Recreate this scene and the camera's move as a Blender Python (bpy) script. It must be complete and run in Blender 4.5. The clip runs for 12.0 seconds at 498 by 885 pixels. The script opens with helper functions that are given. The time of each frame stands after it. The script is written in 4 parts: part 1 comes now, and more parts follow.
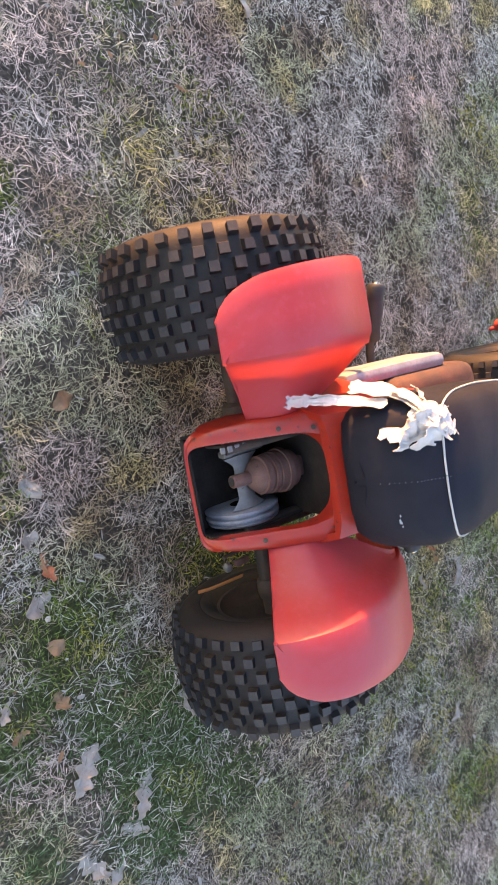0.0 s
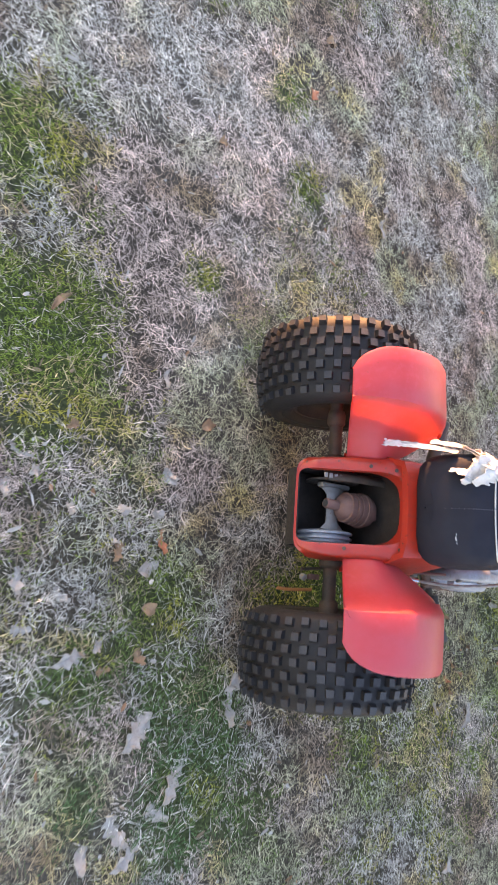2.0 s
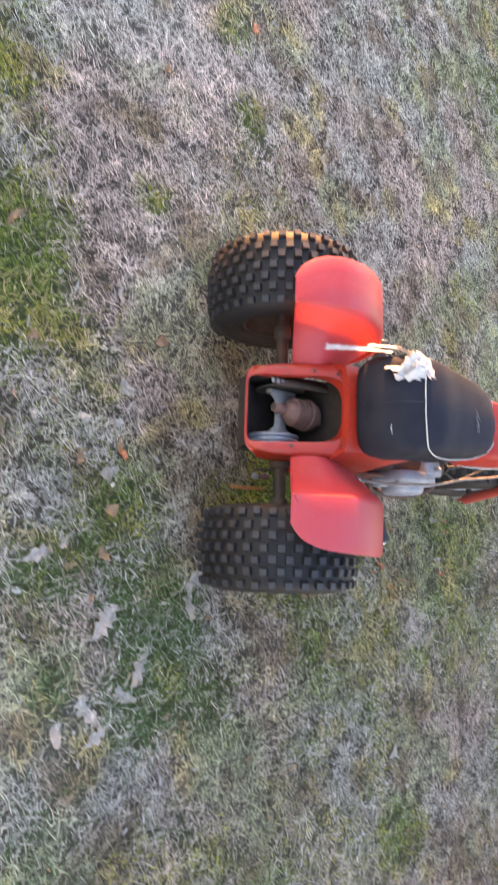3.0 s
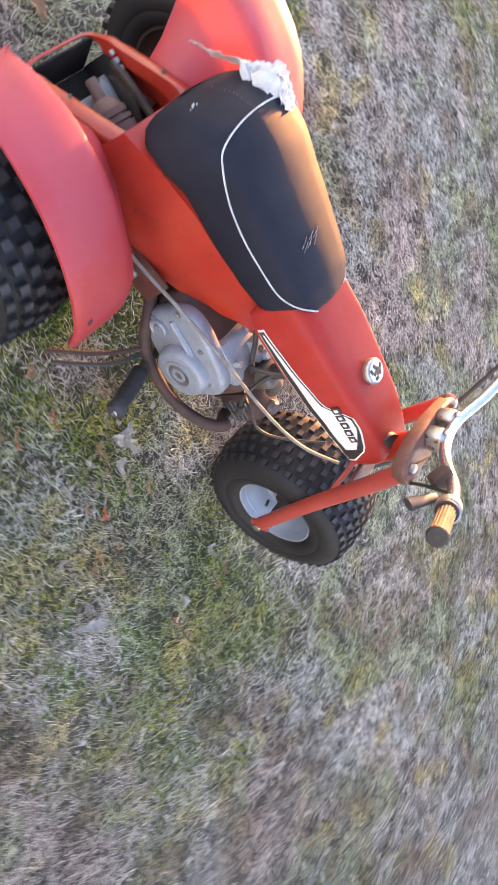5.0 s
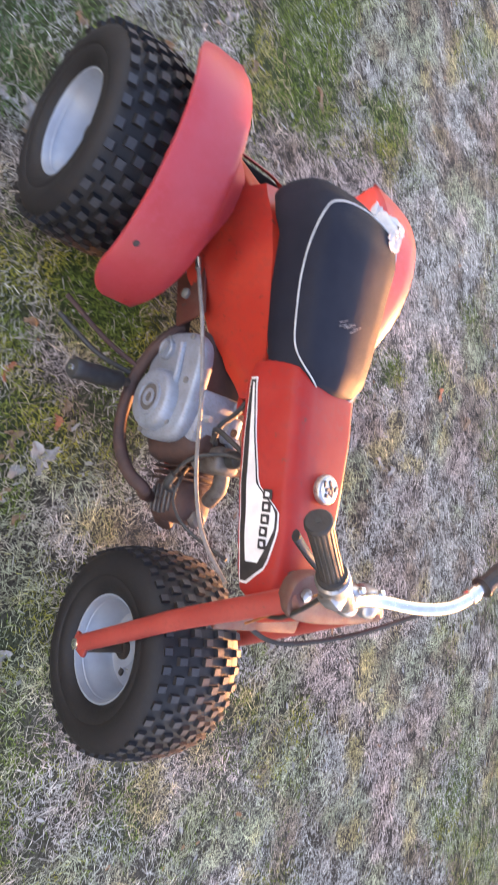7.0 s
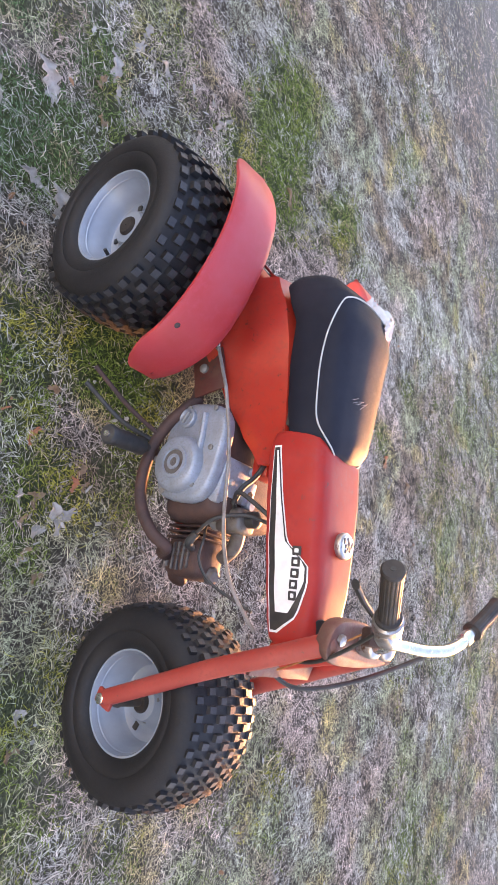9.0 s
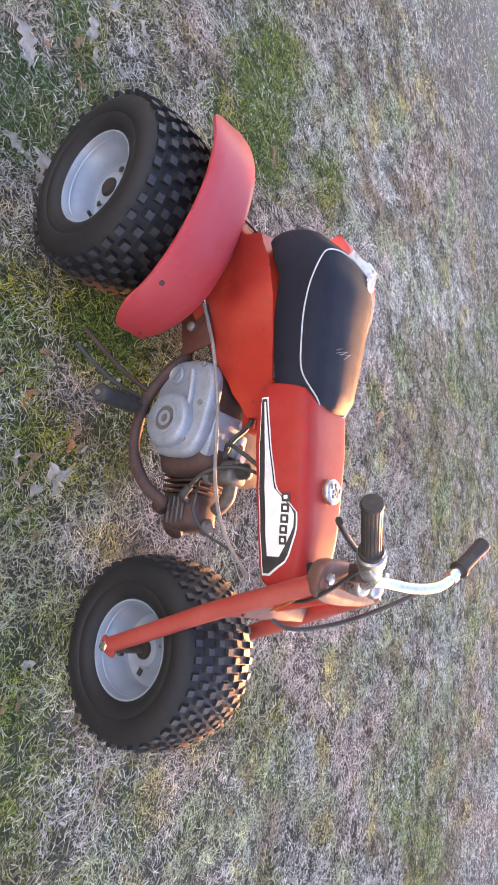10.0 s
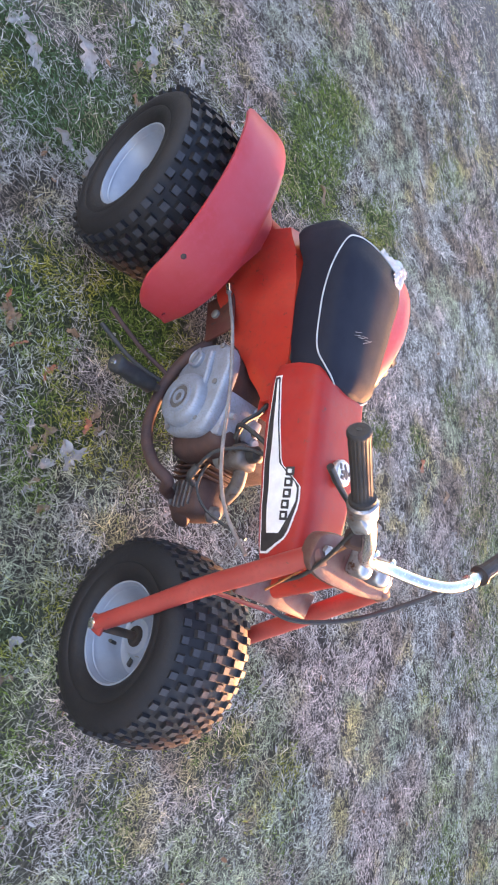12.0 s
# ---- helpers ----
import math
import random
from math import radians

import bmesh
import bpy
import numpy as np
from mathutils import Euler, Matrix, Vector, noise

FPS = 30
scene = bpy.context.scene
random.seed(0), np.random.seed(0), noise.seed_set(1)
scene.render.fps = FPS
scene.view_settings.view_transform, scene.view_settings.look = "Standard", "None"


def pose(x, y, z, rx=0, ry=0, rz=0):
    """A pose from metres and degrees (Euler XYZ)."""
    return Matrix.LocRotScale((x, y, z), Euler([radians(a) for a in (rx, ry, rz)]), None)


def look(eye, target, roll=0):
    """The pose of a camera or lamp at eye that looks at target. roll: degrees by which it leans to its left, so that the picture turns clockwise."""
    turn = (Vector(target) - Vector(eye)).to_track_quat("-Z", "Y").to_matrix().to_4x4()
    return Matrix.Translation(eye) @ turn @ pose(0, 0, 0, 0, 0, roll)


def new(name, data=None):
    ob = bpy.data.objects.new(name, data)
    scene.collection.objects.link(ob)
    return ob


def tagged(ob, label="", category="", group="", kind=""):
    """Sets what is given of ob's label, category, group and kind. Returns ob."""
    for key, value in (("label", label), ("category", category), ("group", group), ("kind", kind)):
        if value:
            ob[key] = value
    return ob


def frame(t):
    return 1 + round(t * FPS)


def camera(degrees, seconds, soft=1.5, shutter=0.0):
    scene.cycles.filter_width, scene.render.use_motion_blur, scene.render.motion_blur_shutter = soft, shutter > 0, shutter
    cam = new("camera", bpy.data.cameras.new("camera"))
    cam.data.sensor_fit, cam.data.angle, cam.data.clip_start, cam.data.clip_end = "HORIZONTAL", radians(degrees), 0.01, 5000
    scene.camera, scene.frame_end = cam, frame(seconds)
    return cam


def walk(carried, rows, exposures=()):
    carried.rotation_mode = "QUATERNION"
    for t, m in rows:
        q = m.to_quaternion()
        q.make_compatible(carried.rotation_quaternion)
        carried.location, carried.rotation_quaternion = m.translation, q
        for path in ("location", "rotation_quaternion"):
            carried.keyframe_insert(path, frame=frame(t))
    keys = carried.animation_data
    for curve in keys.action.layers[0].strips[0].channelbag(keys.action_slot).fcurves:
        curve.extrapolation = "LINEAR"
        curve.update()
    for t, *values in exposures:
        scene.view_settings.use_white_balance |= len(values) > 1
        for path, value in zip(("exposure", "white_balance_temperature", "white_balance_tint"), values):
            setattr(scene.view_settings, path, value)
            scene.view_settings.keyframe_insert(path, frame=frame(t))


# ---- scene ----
cam = camera(41.0, 12.0, shutter=0.4)
PATH = [
    (0, (-0.675, 0.25, 1.145), (0.5, -0.084, -0.437), 92.5),
    (0.5, (-0.675, 0.102, 1.153), (0.491, -0.018, -0.464), 84.7),
    (1, (-0.693, 0.059, 1.172), (0.493, 0.061, -0.435), 81.2),
    (1.5, (-0.781, -0.013, 1.204), (0.426, 0.166, -0.378), 76.8),
    (2, (-1.071, -0.155, 1.299), (0.109, 0.232, -0.26), 79.6),
    (2.5, (-1.123, -0.228, 1.376), (0.12, 0.176, -0.131), 79.1),
    (2.7, (-1.14, -0.248, 1.371), (0.129, 0.112, -0.125), 79.0),
    (4.3, (-0.477, -0.715, 1.367), (0.869, -0.352, -0.067), 98.1),
    (4.5, (-0.361, -0.7, 1.357), (0.91, -0.156, -0.088), 96.3),
    (4.6, (-0.312, -0.739, 1.331), (0.895, -0.036, -0.1), 92.4),
    (5, (-0.038, -0.822, 1.282), (0.939, 0.184, -0.144), 93.4),
    (5.5, (0.197, -0.859, 1.248), (0.894, 0.341, -0.192), 94.0),
    (6, (0.405, -0.772, 1.256), (0.936, 0.435, -0.248), 96.6),
    (6.5, (0.552, -0.786, 1.254), (0.644, 0.605, -0.18), 92.6),
    (7, (0.677, -0.84, 1.252), (0.362, 0.524, -0.176), 90.8),
    (7.5, (0.683, -0.964, 1.252), (0.246, 0.394, -0.15), 89.2),
    (7.7, (0.686, -1.034, 1.227), (0.23, 0.392, -0.098), 90.0),
    (9.3, (0.756, -1.078, 1.168), (0.212, 0.434, -0.023), 86.6),
    (9.5, (0.767, -1.068, 1.191), (0.238, 0.442, -0.008), 85.9),
    (10, (0.779, -1.082, 1.209), (0.317, 0.447, 0.005), 86.5),
    (10.5, (0.784, -1.129, 1.228), (0.385, 0.409, 0.013), 87.7),
    (11, (0.779, -1.168, 1.253), (0.373, 0.347, 0.013), 87.2),
    (11.5, (0.888, -1.048, 1.239), (0.28, 0.35, -0.056), 84.0),
    (12, (0.962, -0.912, 1.252), (0.262, 0.4, -0.086), 83.3),
]
walk(cam, [(t, look(eye, target, roll)) for t, eye, target, roll in PATH],
     exposures=[(0.0, 4.62, 7700, 29), (1.0, 4.92, 7800, 29), (2.5, 4.96, 8000, 29), (4.5, 5.20, 8450, 34), (5.0, 5.08, 7800, 33), (6.0, 5.0, 8100, 36), (7.5, 4.96, 7600, 36), (10.5, 4.97, 7700, 36), (12.0, 4.86, 6900, 33)])


# ---- daylight: low evening sun and a clear sky ----
SUN_TO = Vector((0.03, 0.99, 0.022)).normalized()
world = bpy.data.worlds.new("sky")
scene.world = world
world.use_nodes = True
wn = world.node_tree.nodes
sky = wn.new("ShaderNodeTexSky")
sky.sky_type = "NISHITA"
sky.sun_disc = False
sky.sun_elevation = math.asin(SUN_TO.z)
sky.sun_rotation = math.atan2(SUN_TO.x, SUN_TO.y)
sky.dust_density = 0.4
sky.air_density = 1.0
sky.ozone_density = 2.0
wn["Background"].inputs["Strength"].default_value = 0.15
world.node_tree.links.new(sky.outputs[0], wn["Background"].inputs["Color"])
sun_data = bpy.data.lights.new("sun", "SUN")
sun_data.energy = 0.88
sun_data.angle = radians(0.6)
sun_data.color = (1.0, 0.51, 0.20)
sun = new("sun", sun_data)
sun.matrix_world = look(SUN_TO * 30, (0, 0, 0))


# ---- materials ----
def material(name, color, rough=0.5, metal=0.0, vary=None, scale=30.0, bump=0.0, bump_scale=200.0,
             spots=None, spot_scale=60.0, spot_amount=0.6, coat=0.0, spec=0.5, fine=None):
    """A painted, rubber or metal surface with two scales of variation, spots of wear and fine relief."""
    m = bpy.data.materials.new(name)
    m.use_nodes = True
    nt = m.node_tree
    b = nt.nodes["Principled BSDF"]
    b.inputs["Roughness"].default_value = rough
    b.inputs["Metallic"].default_value = metal
    b.inputs["Coat Weight"].default_value = coat
    b.inputs["Specular IOR Level"].default_value = spec
    tc = nt.nodes.new("ShaderNodeTexCoord")

    def noise_tex(sc, detail=4.0, ro=0.6):
        n = nt.nodes.new("ShaderNodeTexNoise")
        n.inputs["Scale"].default_value = sc
        n.inputs["Detail"].default_value = detail
        n.inputs["Roughness"].default_value = ro
        nt.links.new(tc.outputs["Object"], n.inputs["Vector"])
        return n

    def mix(fac, a, c):
        x = nt.nodes.new("ShaderNodeMix")
        x.data_type = "RGBA"
        nt.links.new(fac, x.inputs["Factor"])
        for sock, v in ((x.inputs["A"], a), (x.inputs["B"], c)):
            if isinstance(v, tuple):
                sock.default_value = (*v, 1)
            else:
                nt.links.new(v, sock)
        return x.outputs["Result"]

    def ramp(src, lo, hi):
        r = nt.nodes.new("ShaderNodeMapRange")
        r.inputs["From Min"].default_value = lo
        r.inputs["From Max"].default_value = hi
        nt.links.new(src, r.inputs["Value"])
        return r.outputs["Result"]

    col = color
    if vary:
        col = mix(ramp(noise_tex(scale).outputs["Fac"], 0.35, 0.68), color, vary)
    if fine:
        col = mix(ramp(noise_tex(scale * 9, 3).outputs["Fac"], 0.5, 0.75), col, fine)
    if spots:
        col = mix(ramp(noise_tex(spot_scale, 6, 0.7).outputs["Fac"], spot_amount, spot_amount + 0.08), col, spots)
    if isinstance(col, tuple):
        b.inputs["Base Color"].default_value = (*col, 1)
    else:
        nt.links.new(col, b.inputs["Base Color"])
    rv = nt.nodes.new("ShaderNodeMapRange")
    rv.inputs["To Min"].default_value = max(0.04, rough - 0.08)
    rv.inputs["To Max"].default_value = min(1.0, rough + 0.12)
    nt.links.new(noise_tex(scale * 1.7).outputs["Fac"], rv.inputs["Value"])
    nt.links.new(rv.outputs["Result"], b.inputs["Roughness"])
    if bump:
        bp = nt.nodes.new("ShaderNodeBump")
        bp.inputs["Strength"].default_value = bump
        bp.inputs["Distance"].default_value = 0.002
        nt.links.new(noise_tex(bump_scale, 5).outputs["Fac"], bp.inputs["Height"])
        nt.links.new(bp.outputs["Normal"], b.inputs["Normal"])
    return m


def plastic(name, color, vary):
    """Sun-faded moulded plastic, a little translucent."""
    m = material(name, color, 0.42, vary=vary, scale=9.0, bump=0.12, bump_scale=260, fine=vary,
                 spots=(0.30, 0.06, 0.04), spot_scale=42, spot_amount=0.665)
    nt = m.node_tree
    b = nt.nodes["Principled BSDF"]
    out = nt.nodes["Material Output"]
    tr = nt.nodes.new("ShaderNodeBsdfTranslucent")
    tr.inputs["Color"].default_value = (1.0, 0.36, 0.05, 1)
    mx = nt.nodes.new("ShaderNodeMixShader")
    mx.inputs[0].default_value = 0.27
    nt.links.new(b.outputs[0], mx.inputs[1])
    nt.links.new(tr.outputs[0], mx.inputs[2])
    nt.links.new(mx.outputs[0], out.inputs["Surface"])
    return m


def tinted(name, rough=0.8, translucent=0.0):
    """A natural surface coloured by the mesh's own colour attribute."""
    m = bpy.data.materials.new(name)
    m.use_nodes = True
    nt = m.node_tree
    b = nt.nodes["Principled BSDF"]
    at = nt.nodes.new("ShaderNodeAttribute")
    at.attribute_name = "tint"
    b.inputs["Roughness"].default_value = rough
    b.inputs["Specular IOR Level"].default_value = 0.10
    nt.links.new(at.outputs["Color"], b.inputs["Base Color"])
    if translucent:
        tr = nt.nodes.new("ShaderNodeBsdfTranslucent")
        nt.links.new(at.outputs["Color"], tr.inputs["Color"])
        mx = nt.nodes.new("ShaderNodeMixShader")
        mx.inputs[0].default_value = translucent
        nt.links.new(b.outputs[0], mx.inputs[1])
        nt.links.new(tr.outputs[0], mx.inputs[2])
        nt.links.new(mx.outputs[0], nt.nodes["Material Output"].inputs["Surface"])
    return m


FENDER = plastic("faded_red_plastic", (0.47, 0.037, 0.045), (0.51, 0.064, 0.081))
RED = material("red_paint", (0.34, 0.019, 0.010), 0.34, vary=(0.41, 0.034, 0.016), scale=11, bump=0.06, bump_scale=180,
               spots=(0.07, 0.025, 0.018), spot_scale=48, spot_amount=0.605, fine=(0.29, 0.032, 0.02))
FORKRED = material("faded_fork_paint", (0.31, 0.036, 0.026), 0.45, vary=(0.36, 0.055, 0.04), scale=16, bump=0.1, bump_scale=200,
                   spots=(0.12, 0.045, 0.03), spot_scale=80, spot_amount=0.62, fine=(0.27, 0.04, 0.03))
TANK = material("tank_red_paint", (0.33, 0.018, 0.012), 0.46, spec=0.20, vary=(0.37, 0.038, 0.029), scale=8, bump=0.05,
                spots=(0.16, 0.045, 0.035), spot_scale=60, spot_amount=0.62, fine=(0.29, 0.03, 0.026))
RUBBER = material("tyre_rubber", (0.0100, 0.0096, 0.0112), 0.62, spec=0.30, vary=(0.0140, 0.0128, 0.0134), scale=14, bump=0.3,
                  bump_scale=300, fine=(0.0165, 0.0150, 0.0150))
# lighter, bluer copy of the tyre rubber paints sky light onto dusty knobs
KNOB = material("lit_dusty_knob_rubber", (0.0145, 0.0160, 0.0215), 0.60, spec=0.42, vary=(0.026, 0.0265, 0.031), scale=18, bump=0.3, bump_scale=300, fine=(0.034, 0.032, 0.032))
VINYL = material("seat_vinyl", (0.013, 0.014, 0.021), 0.58, vary=(0.021, 0.022, 0.030), scale=7, spec=0.08, bump=0.25,
                 bump_scale=900, spots=(0.12, 0.12, 0.13), spot_scale=26, spot_amount=0.74)
SCUFF = material("scuffed_vinyl", (0.17, 0.17, 0.18), 0.75, vary=(0.05, 0.05, 0.06), scale=200)
PIPING = material("white_piping", (0.50, 0.49, 0.47), 0.55, vary=(0.33, 0.32, 0.31), scale=40)
RIM = material("silver_wheel_paint", (0.27, 0.31, 0.37), 0.42, 0.30, vary=(0.23, 0.255, 0.30), scale=14, bump=0.1,
               spots=(0.16, 0.11, 0.08), spot_scale=60, spot_amount=0.68)
ALLOY = material("cast_alloy", (0.285, 0.315, 0.37), 0.52, 0.40, fine=(0.21, 0.215, 0.23), vary=(0.21, 0.22, 0.24), scale=22, bump=0.25, bump_scale=320,
                 spots=(0.22, 0.17, 0.13), spot_scale=70, spot_amount=0.64)
CHROME = material("worn_chrome", (0.72, 0.73, 0.74), 0.22, 0.95, vary=(0.55, 0.53, 0.50), scale=45, bump=0.1,
                  spots=(0.30, 0.18, 0.10), spot_scale=120, spot_amount=0.68)
IRON = material("dark_engine_iron", (0.050, 0.040, 0.036), 0.68, 0.2, vary=(0.10, 0.065, 0.045), scale=30, bump=0.4, bump_scale=220)
RUST = material("rusty_steel", (0.048, 0.026, 0.023), 0.72, 0.15, vary=(0.085, 0.040, 0.030), scale=26, bump=0.5, bump_scale=260)
# near-black for grimy parts and for shade painted into hollows
GRIME_SHADE = material("grime_and_shade", (0.015, 0.010, 0.008), 0.85, vary=(0.030, 0.020, 0.015), scale=40, bump=0.5, bump_scale=240)
CASTING = material("grimy_casting", (0.15, 0.135, 0.125), 0.58, 0.4, vary=(0.075, 0.055, 0.046), scale=26, bump=0.35, bump_scale=280,
                   spots=(0.07, 0.045, 0.035), spot_scale=50, spot_amount=0.58)
STAINED = material("stained_plating", (0.46, 0.47, 0.49), 0.34, 0.85, vary=(0.27, 0.22, 0.19), scale=34, bump=0.2, bump_scale=260,
                   spots=(0.16, 0.085, 0.055), spot_scale=70, spot_amount=0.56)
BRIDGE = material("rust_stained_plate", (0.130, 0.040, 0.034), 0.5, 0.4, vary=(0.15, 0.085, 0.065), scale=30, bump=0.3, bump_scale=260, spots=(0.08, 0.035, 0.025), spot_scale=50, spot_amount=0.6)
GUSSET = material("shaded_rusty_red_plate", (0.085, 0.014, 0.010), 0.6, 0.0, vary=(0.10, 0.035, 0.022), scale=24, bump=0.3, bump_scale=220, spots=(0.05, 0.025, 0.02), spot_scale=50, spot_amount=0.58)
# bright rust orange with the low sun's glow mixed into the colour
SUNLIT_ORANGE = material("sunlit_orange_rust", (0.42, 0.15, 0.035), 0.7, vary=(0.22, 0.08, 0.03), scale=60, bump=0.4)
BLACK = material("black_rubber", (0.018, 0.018, 0.018), 0.55, vary=(0.035, 0.033, 0.031), scale=40, bump=0.15)
HOUSING = material("brown_rusted_casting", (0.115, 0.056, 0.046), 0.75, 0.1, vary=(0.17, 0.090, 0.074), scale=34, bump=0.5, bump_scale=260,
                   spots=(0.06, 0.03, 0.024), spot_scale=60, spot_amount=0.62)
GREY = material("grey_steel", (0.26, 0.26, 0.255), 0.5, 0.5, vary=(0.18, 0.165, 0.15), scale=24, bump=0.2, spots=(0.16, 0.08, 0.05),
                spot_scale=60, spot_amount=0.66)
WHITE = material("white_decal", (0.74, 0.71, 0.68), 0.45, vary=(0.60, 0.56, 0.53), scale=30, spots=(0.36, 0.20, 0.16), spot_scale=80, spot_amount=0.70)
INK = material("black_decal", (0.016, 0.014, 0.014), 0.45, vary=(0.04, 0.032, 0.03), scale=40)
CABLE = material("grey_cable_sheath", (0.23, 0.205, 0.19), 0.5, vary=(0.13, 0.105, 0.09), scale=60)
RAG = material("white_torn_tape", (0.60, 0.57, 0.54), 0.8, vary=(0.45, 0.40, 0.37), scale=38, bump=0.5, bump_scale=160)
GRIP = material("worn_grip_rubber", (0.024, 0.021, 0.020), 0.66, spec=0.35, vary=(0.045, 0.036, 0.031), scale=30, bump=0.3, bump_scale=300)


# ---- mesh tools ----
def part(name, bm, mat, parent=None, label="", smooth=True):
    me = bpy.data.meshes.new(name)
    bmesh.ops.recalc_face_normals(bm, faces=bm.faces)
    for f in bm.faces:
        f.smooth = smooth
    bm.to_mesh(me)
    bm.free()
    me.materials.append(mat)
    if smooth:
        me.set_sharp_from_angle(angle=radians(42))
    ob = new(name, me)
    ob.parent = parent
    if label:
        ob["label"] = label
    return ob


def loft(rings, closed=True, cap=True, bm=None):
    """A skin over rings of equally many points."""
    bm = bm or bmesh.new()
    vs = [[bm.verts.new(p) for p in ring] for ring in rings]
    n = len(rings[0])
    for a, b in zip(vs, vs[1:]):
        for i in range(n if closed else n - 1):
            j = (i + 1) % n
            bm.faces.new((a[i], a[j], b[j], b[i]))
    if cap and closed:
        bm.faces.new(vs[0])
        bm.faces.new(vs[-1])
    return bm


def smooth_path(points, steps=8):
    """A curve through the points."""
    ps = [Vector(p) for p in points]
    if len(ps) < 3:
        return ps
    out = []
    for i in range(len(ps) - 1):
        p0, p1, p2, p3 = ps[max(i - 1, 0)], ps[i], ps[i + 1], ps[min(i + 2, len(ps) - 1)]
        for k in range(steps):
            t = k / steps
            out.append(0.5 * ((2 * p1) + (p2 - p0) * t + (2 * p0 - 5 * p1 + 4 * p2 - p3) * t * t + (3 * p1 - p0 - 3 * p2 + p3) * t ** 3))
    out.append(ps[-1])
    return out


def tube(points, radius, segs=10, steps=8, bm=None, flat=1.0, smooth=True):
    """A round bar along a curve; radius may be one number or one for each end."""
    path = smooth_path(points, steps) if smooth else [Vector(p) for p in points]
    r0, r1 = radius if isinstance(radius, tuple) else (radius, radius)
    rings, side = [], None
    for i, p in enumerate(path):
        d = (path[min(i + 1, len(path) - 1)] - path[max(i - 1, 0)]).normalized()
        if side is None:
            side = d.orthogonal().normalized()
        side = (side - d * side.dot(d)).normalized()
        up = d.cross(side)
        r = r0 + (r1 - r0) * i / max(1, len(path) - 1)
        rings.append([p + r * (math.cos(a) * side + flat * math.sin(a) * up) for a in (2 * math.pi * k / segs for k in range(segs))])
    return loft(rings, bm=bm)


def turned(profile, origin=(0, 0, 0), axis=(0, 1, 0), segs=48, bm=None):
    """A body turned round an axis from (along, radius) pairs."""
    bm = bm or bmesh.new()
    ax = Vector(axis).normalized()
    u = ax.orthogonal().normalized()
    w = ax.cross(u)
    o = Vector(origin)
    rings = [[o + ax * y + r * (math.cos(a) * u + math.sin(a) * w) for a in (2 * math.pi * k / segs for k in range(segs))] for y, r in profile]
    vs = [[bm.verts.new(p) for p in ring] for ring in rings]
    for a, b in zip(vs, vs[1:]):
        for i in range(segs):
            j = (i + 1) % segs
            bm.faces.new((a[i], a[j], b[j], b[i]))
    return bm


def capped(profile, origin=(0, 0, 0), axis=(0, 1, 0), segs=32, bm=None):
    """As turned(), with both ends closed."""
    first, last = profile[0][0], profile[-1][0]
    return turned([(first, 0.0005), *profile, (last, 0.0005)], origin, axis, segs, bm)


def block(centre, size, bevel=0.004, turn=None, bm=None, segments=2):
    """A box with rounded edges."""
    own = bmesh.new()
    bmesh.ops.create_cube(own, size=1.0)
    bmesh.ops.scale(own, vec=size, verts=own.verts)
    if bevel:
        bmesh.ops.bevel(own, geom=list(own.edges), offset=bevel, segments=segments, affect="EDGES", profile=0.5)
    m = Matrix.Translation(centre) @ (turn.to_4x4() if turn else Matrix.Identity(4))
    bmesh.ops.transform(own, matrix=m, verts=own.verts)
    if bm is None:
        return own
    tmp = bpy.data.meshes.new("tmp")
    own.to_mesh(tmp)
    own.free()
    bm.from_mesh(tmp)
    bpy.data.meshes.remove(tmp)
    return bm


def sheet(grid, thick, bm=None):
    """A thin shell of the given thickness over a grid of points."""
    rows, cols = len(grid), len(grid[0])
    g = [[Vector(p) for p in row] for row in grid]

    def normal(i, j):
        a = g[min(i + 1, rows - 1)][j] - g[max(i - 1, 0)][j]
        b = g[i][min(j + 1, cols - 1)] - g[i][max(j - 1, 0)]
        return a.cross(b).normalized()

    bm = bm or bmesh.new()
    top = [[bm.verts.new(g[i][j]) for j in range(cols)] for i in range(rows)]
    low = [[bm.verts.new(g[i][j] - thick * normal(i, j)) for j in range(cols)] for i in range(rows)]
    for i in range(rows - 1):
        for j in range(cols - 1):
            bm.faces.new((top[i][j], top[i + 1][j], top[i + 1][j + 1], top[i][j + 1]))
            bm.faces.new((low[i][j], low[i][j + 1], low[i + 1][j + 1], low[i + 1][j]))
    rim = [(i, 0) for i in range(rows)] + [(rows - 1, j) for j in range(1, cols)]
    rim += [(i, cols - 1) for i in range(rows - 2, -1, -1)] + [(0, j) for j in range(cols - 2, 0, -1)]
    for (a, b), (c, d) in zip(rim, rim[1:] + rim[:1]):
        bm.faces.new((top[a][b], top[c][d], low[c][d], low[a][b]))
    return bm


def curve_at(points, t):
    """A value between the numbers of a list, eased."""
    x = t * (len(points) - 1)
    i = min(int(x), len(points) - 2)
    p0, p1, p2, p3 = points[max(i - 1, 0)], points[i], points[i + 1], points[min(i + 2, len(points) - 1)]
    f = x - i
    return 0.5 * (2 * p1 + (p2 - p0) * f + (2 * p0 - 5 * p1 + 4 * p2 - p3) * f * f + (3 * p1 - p0 - 3 * p2 + p3) * f ** 3)


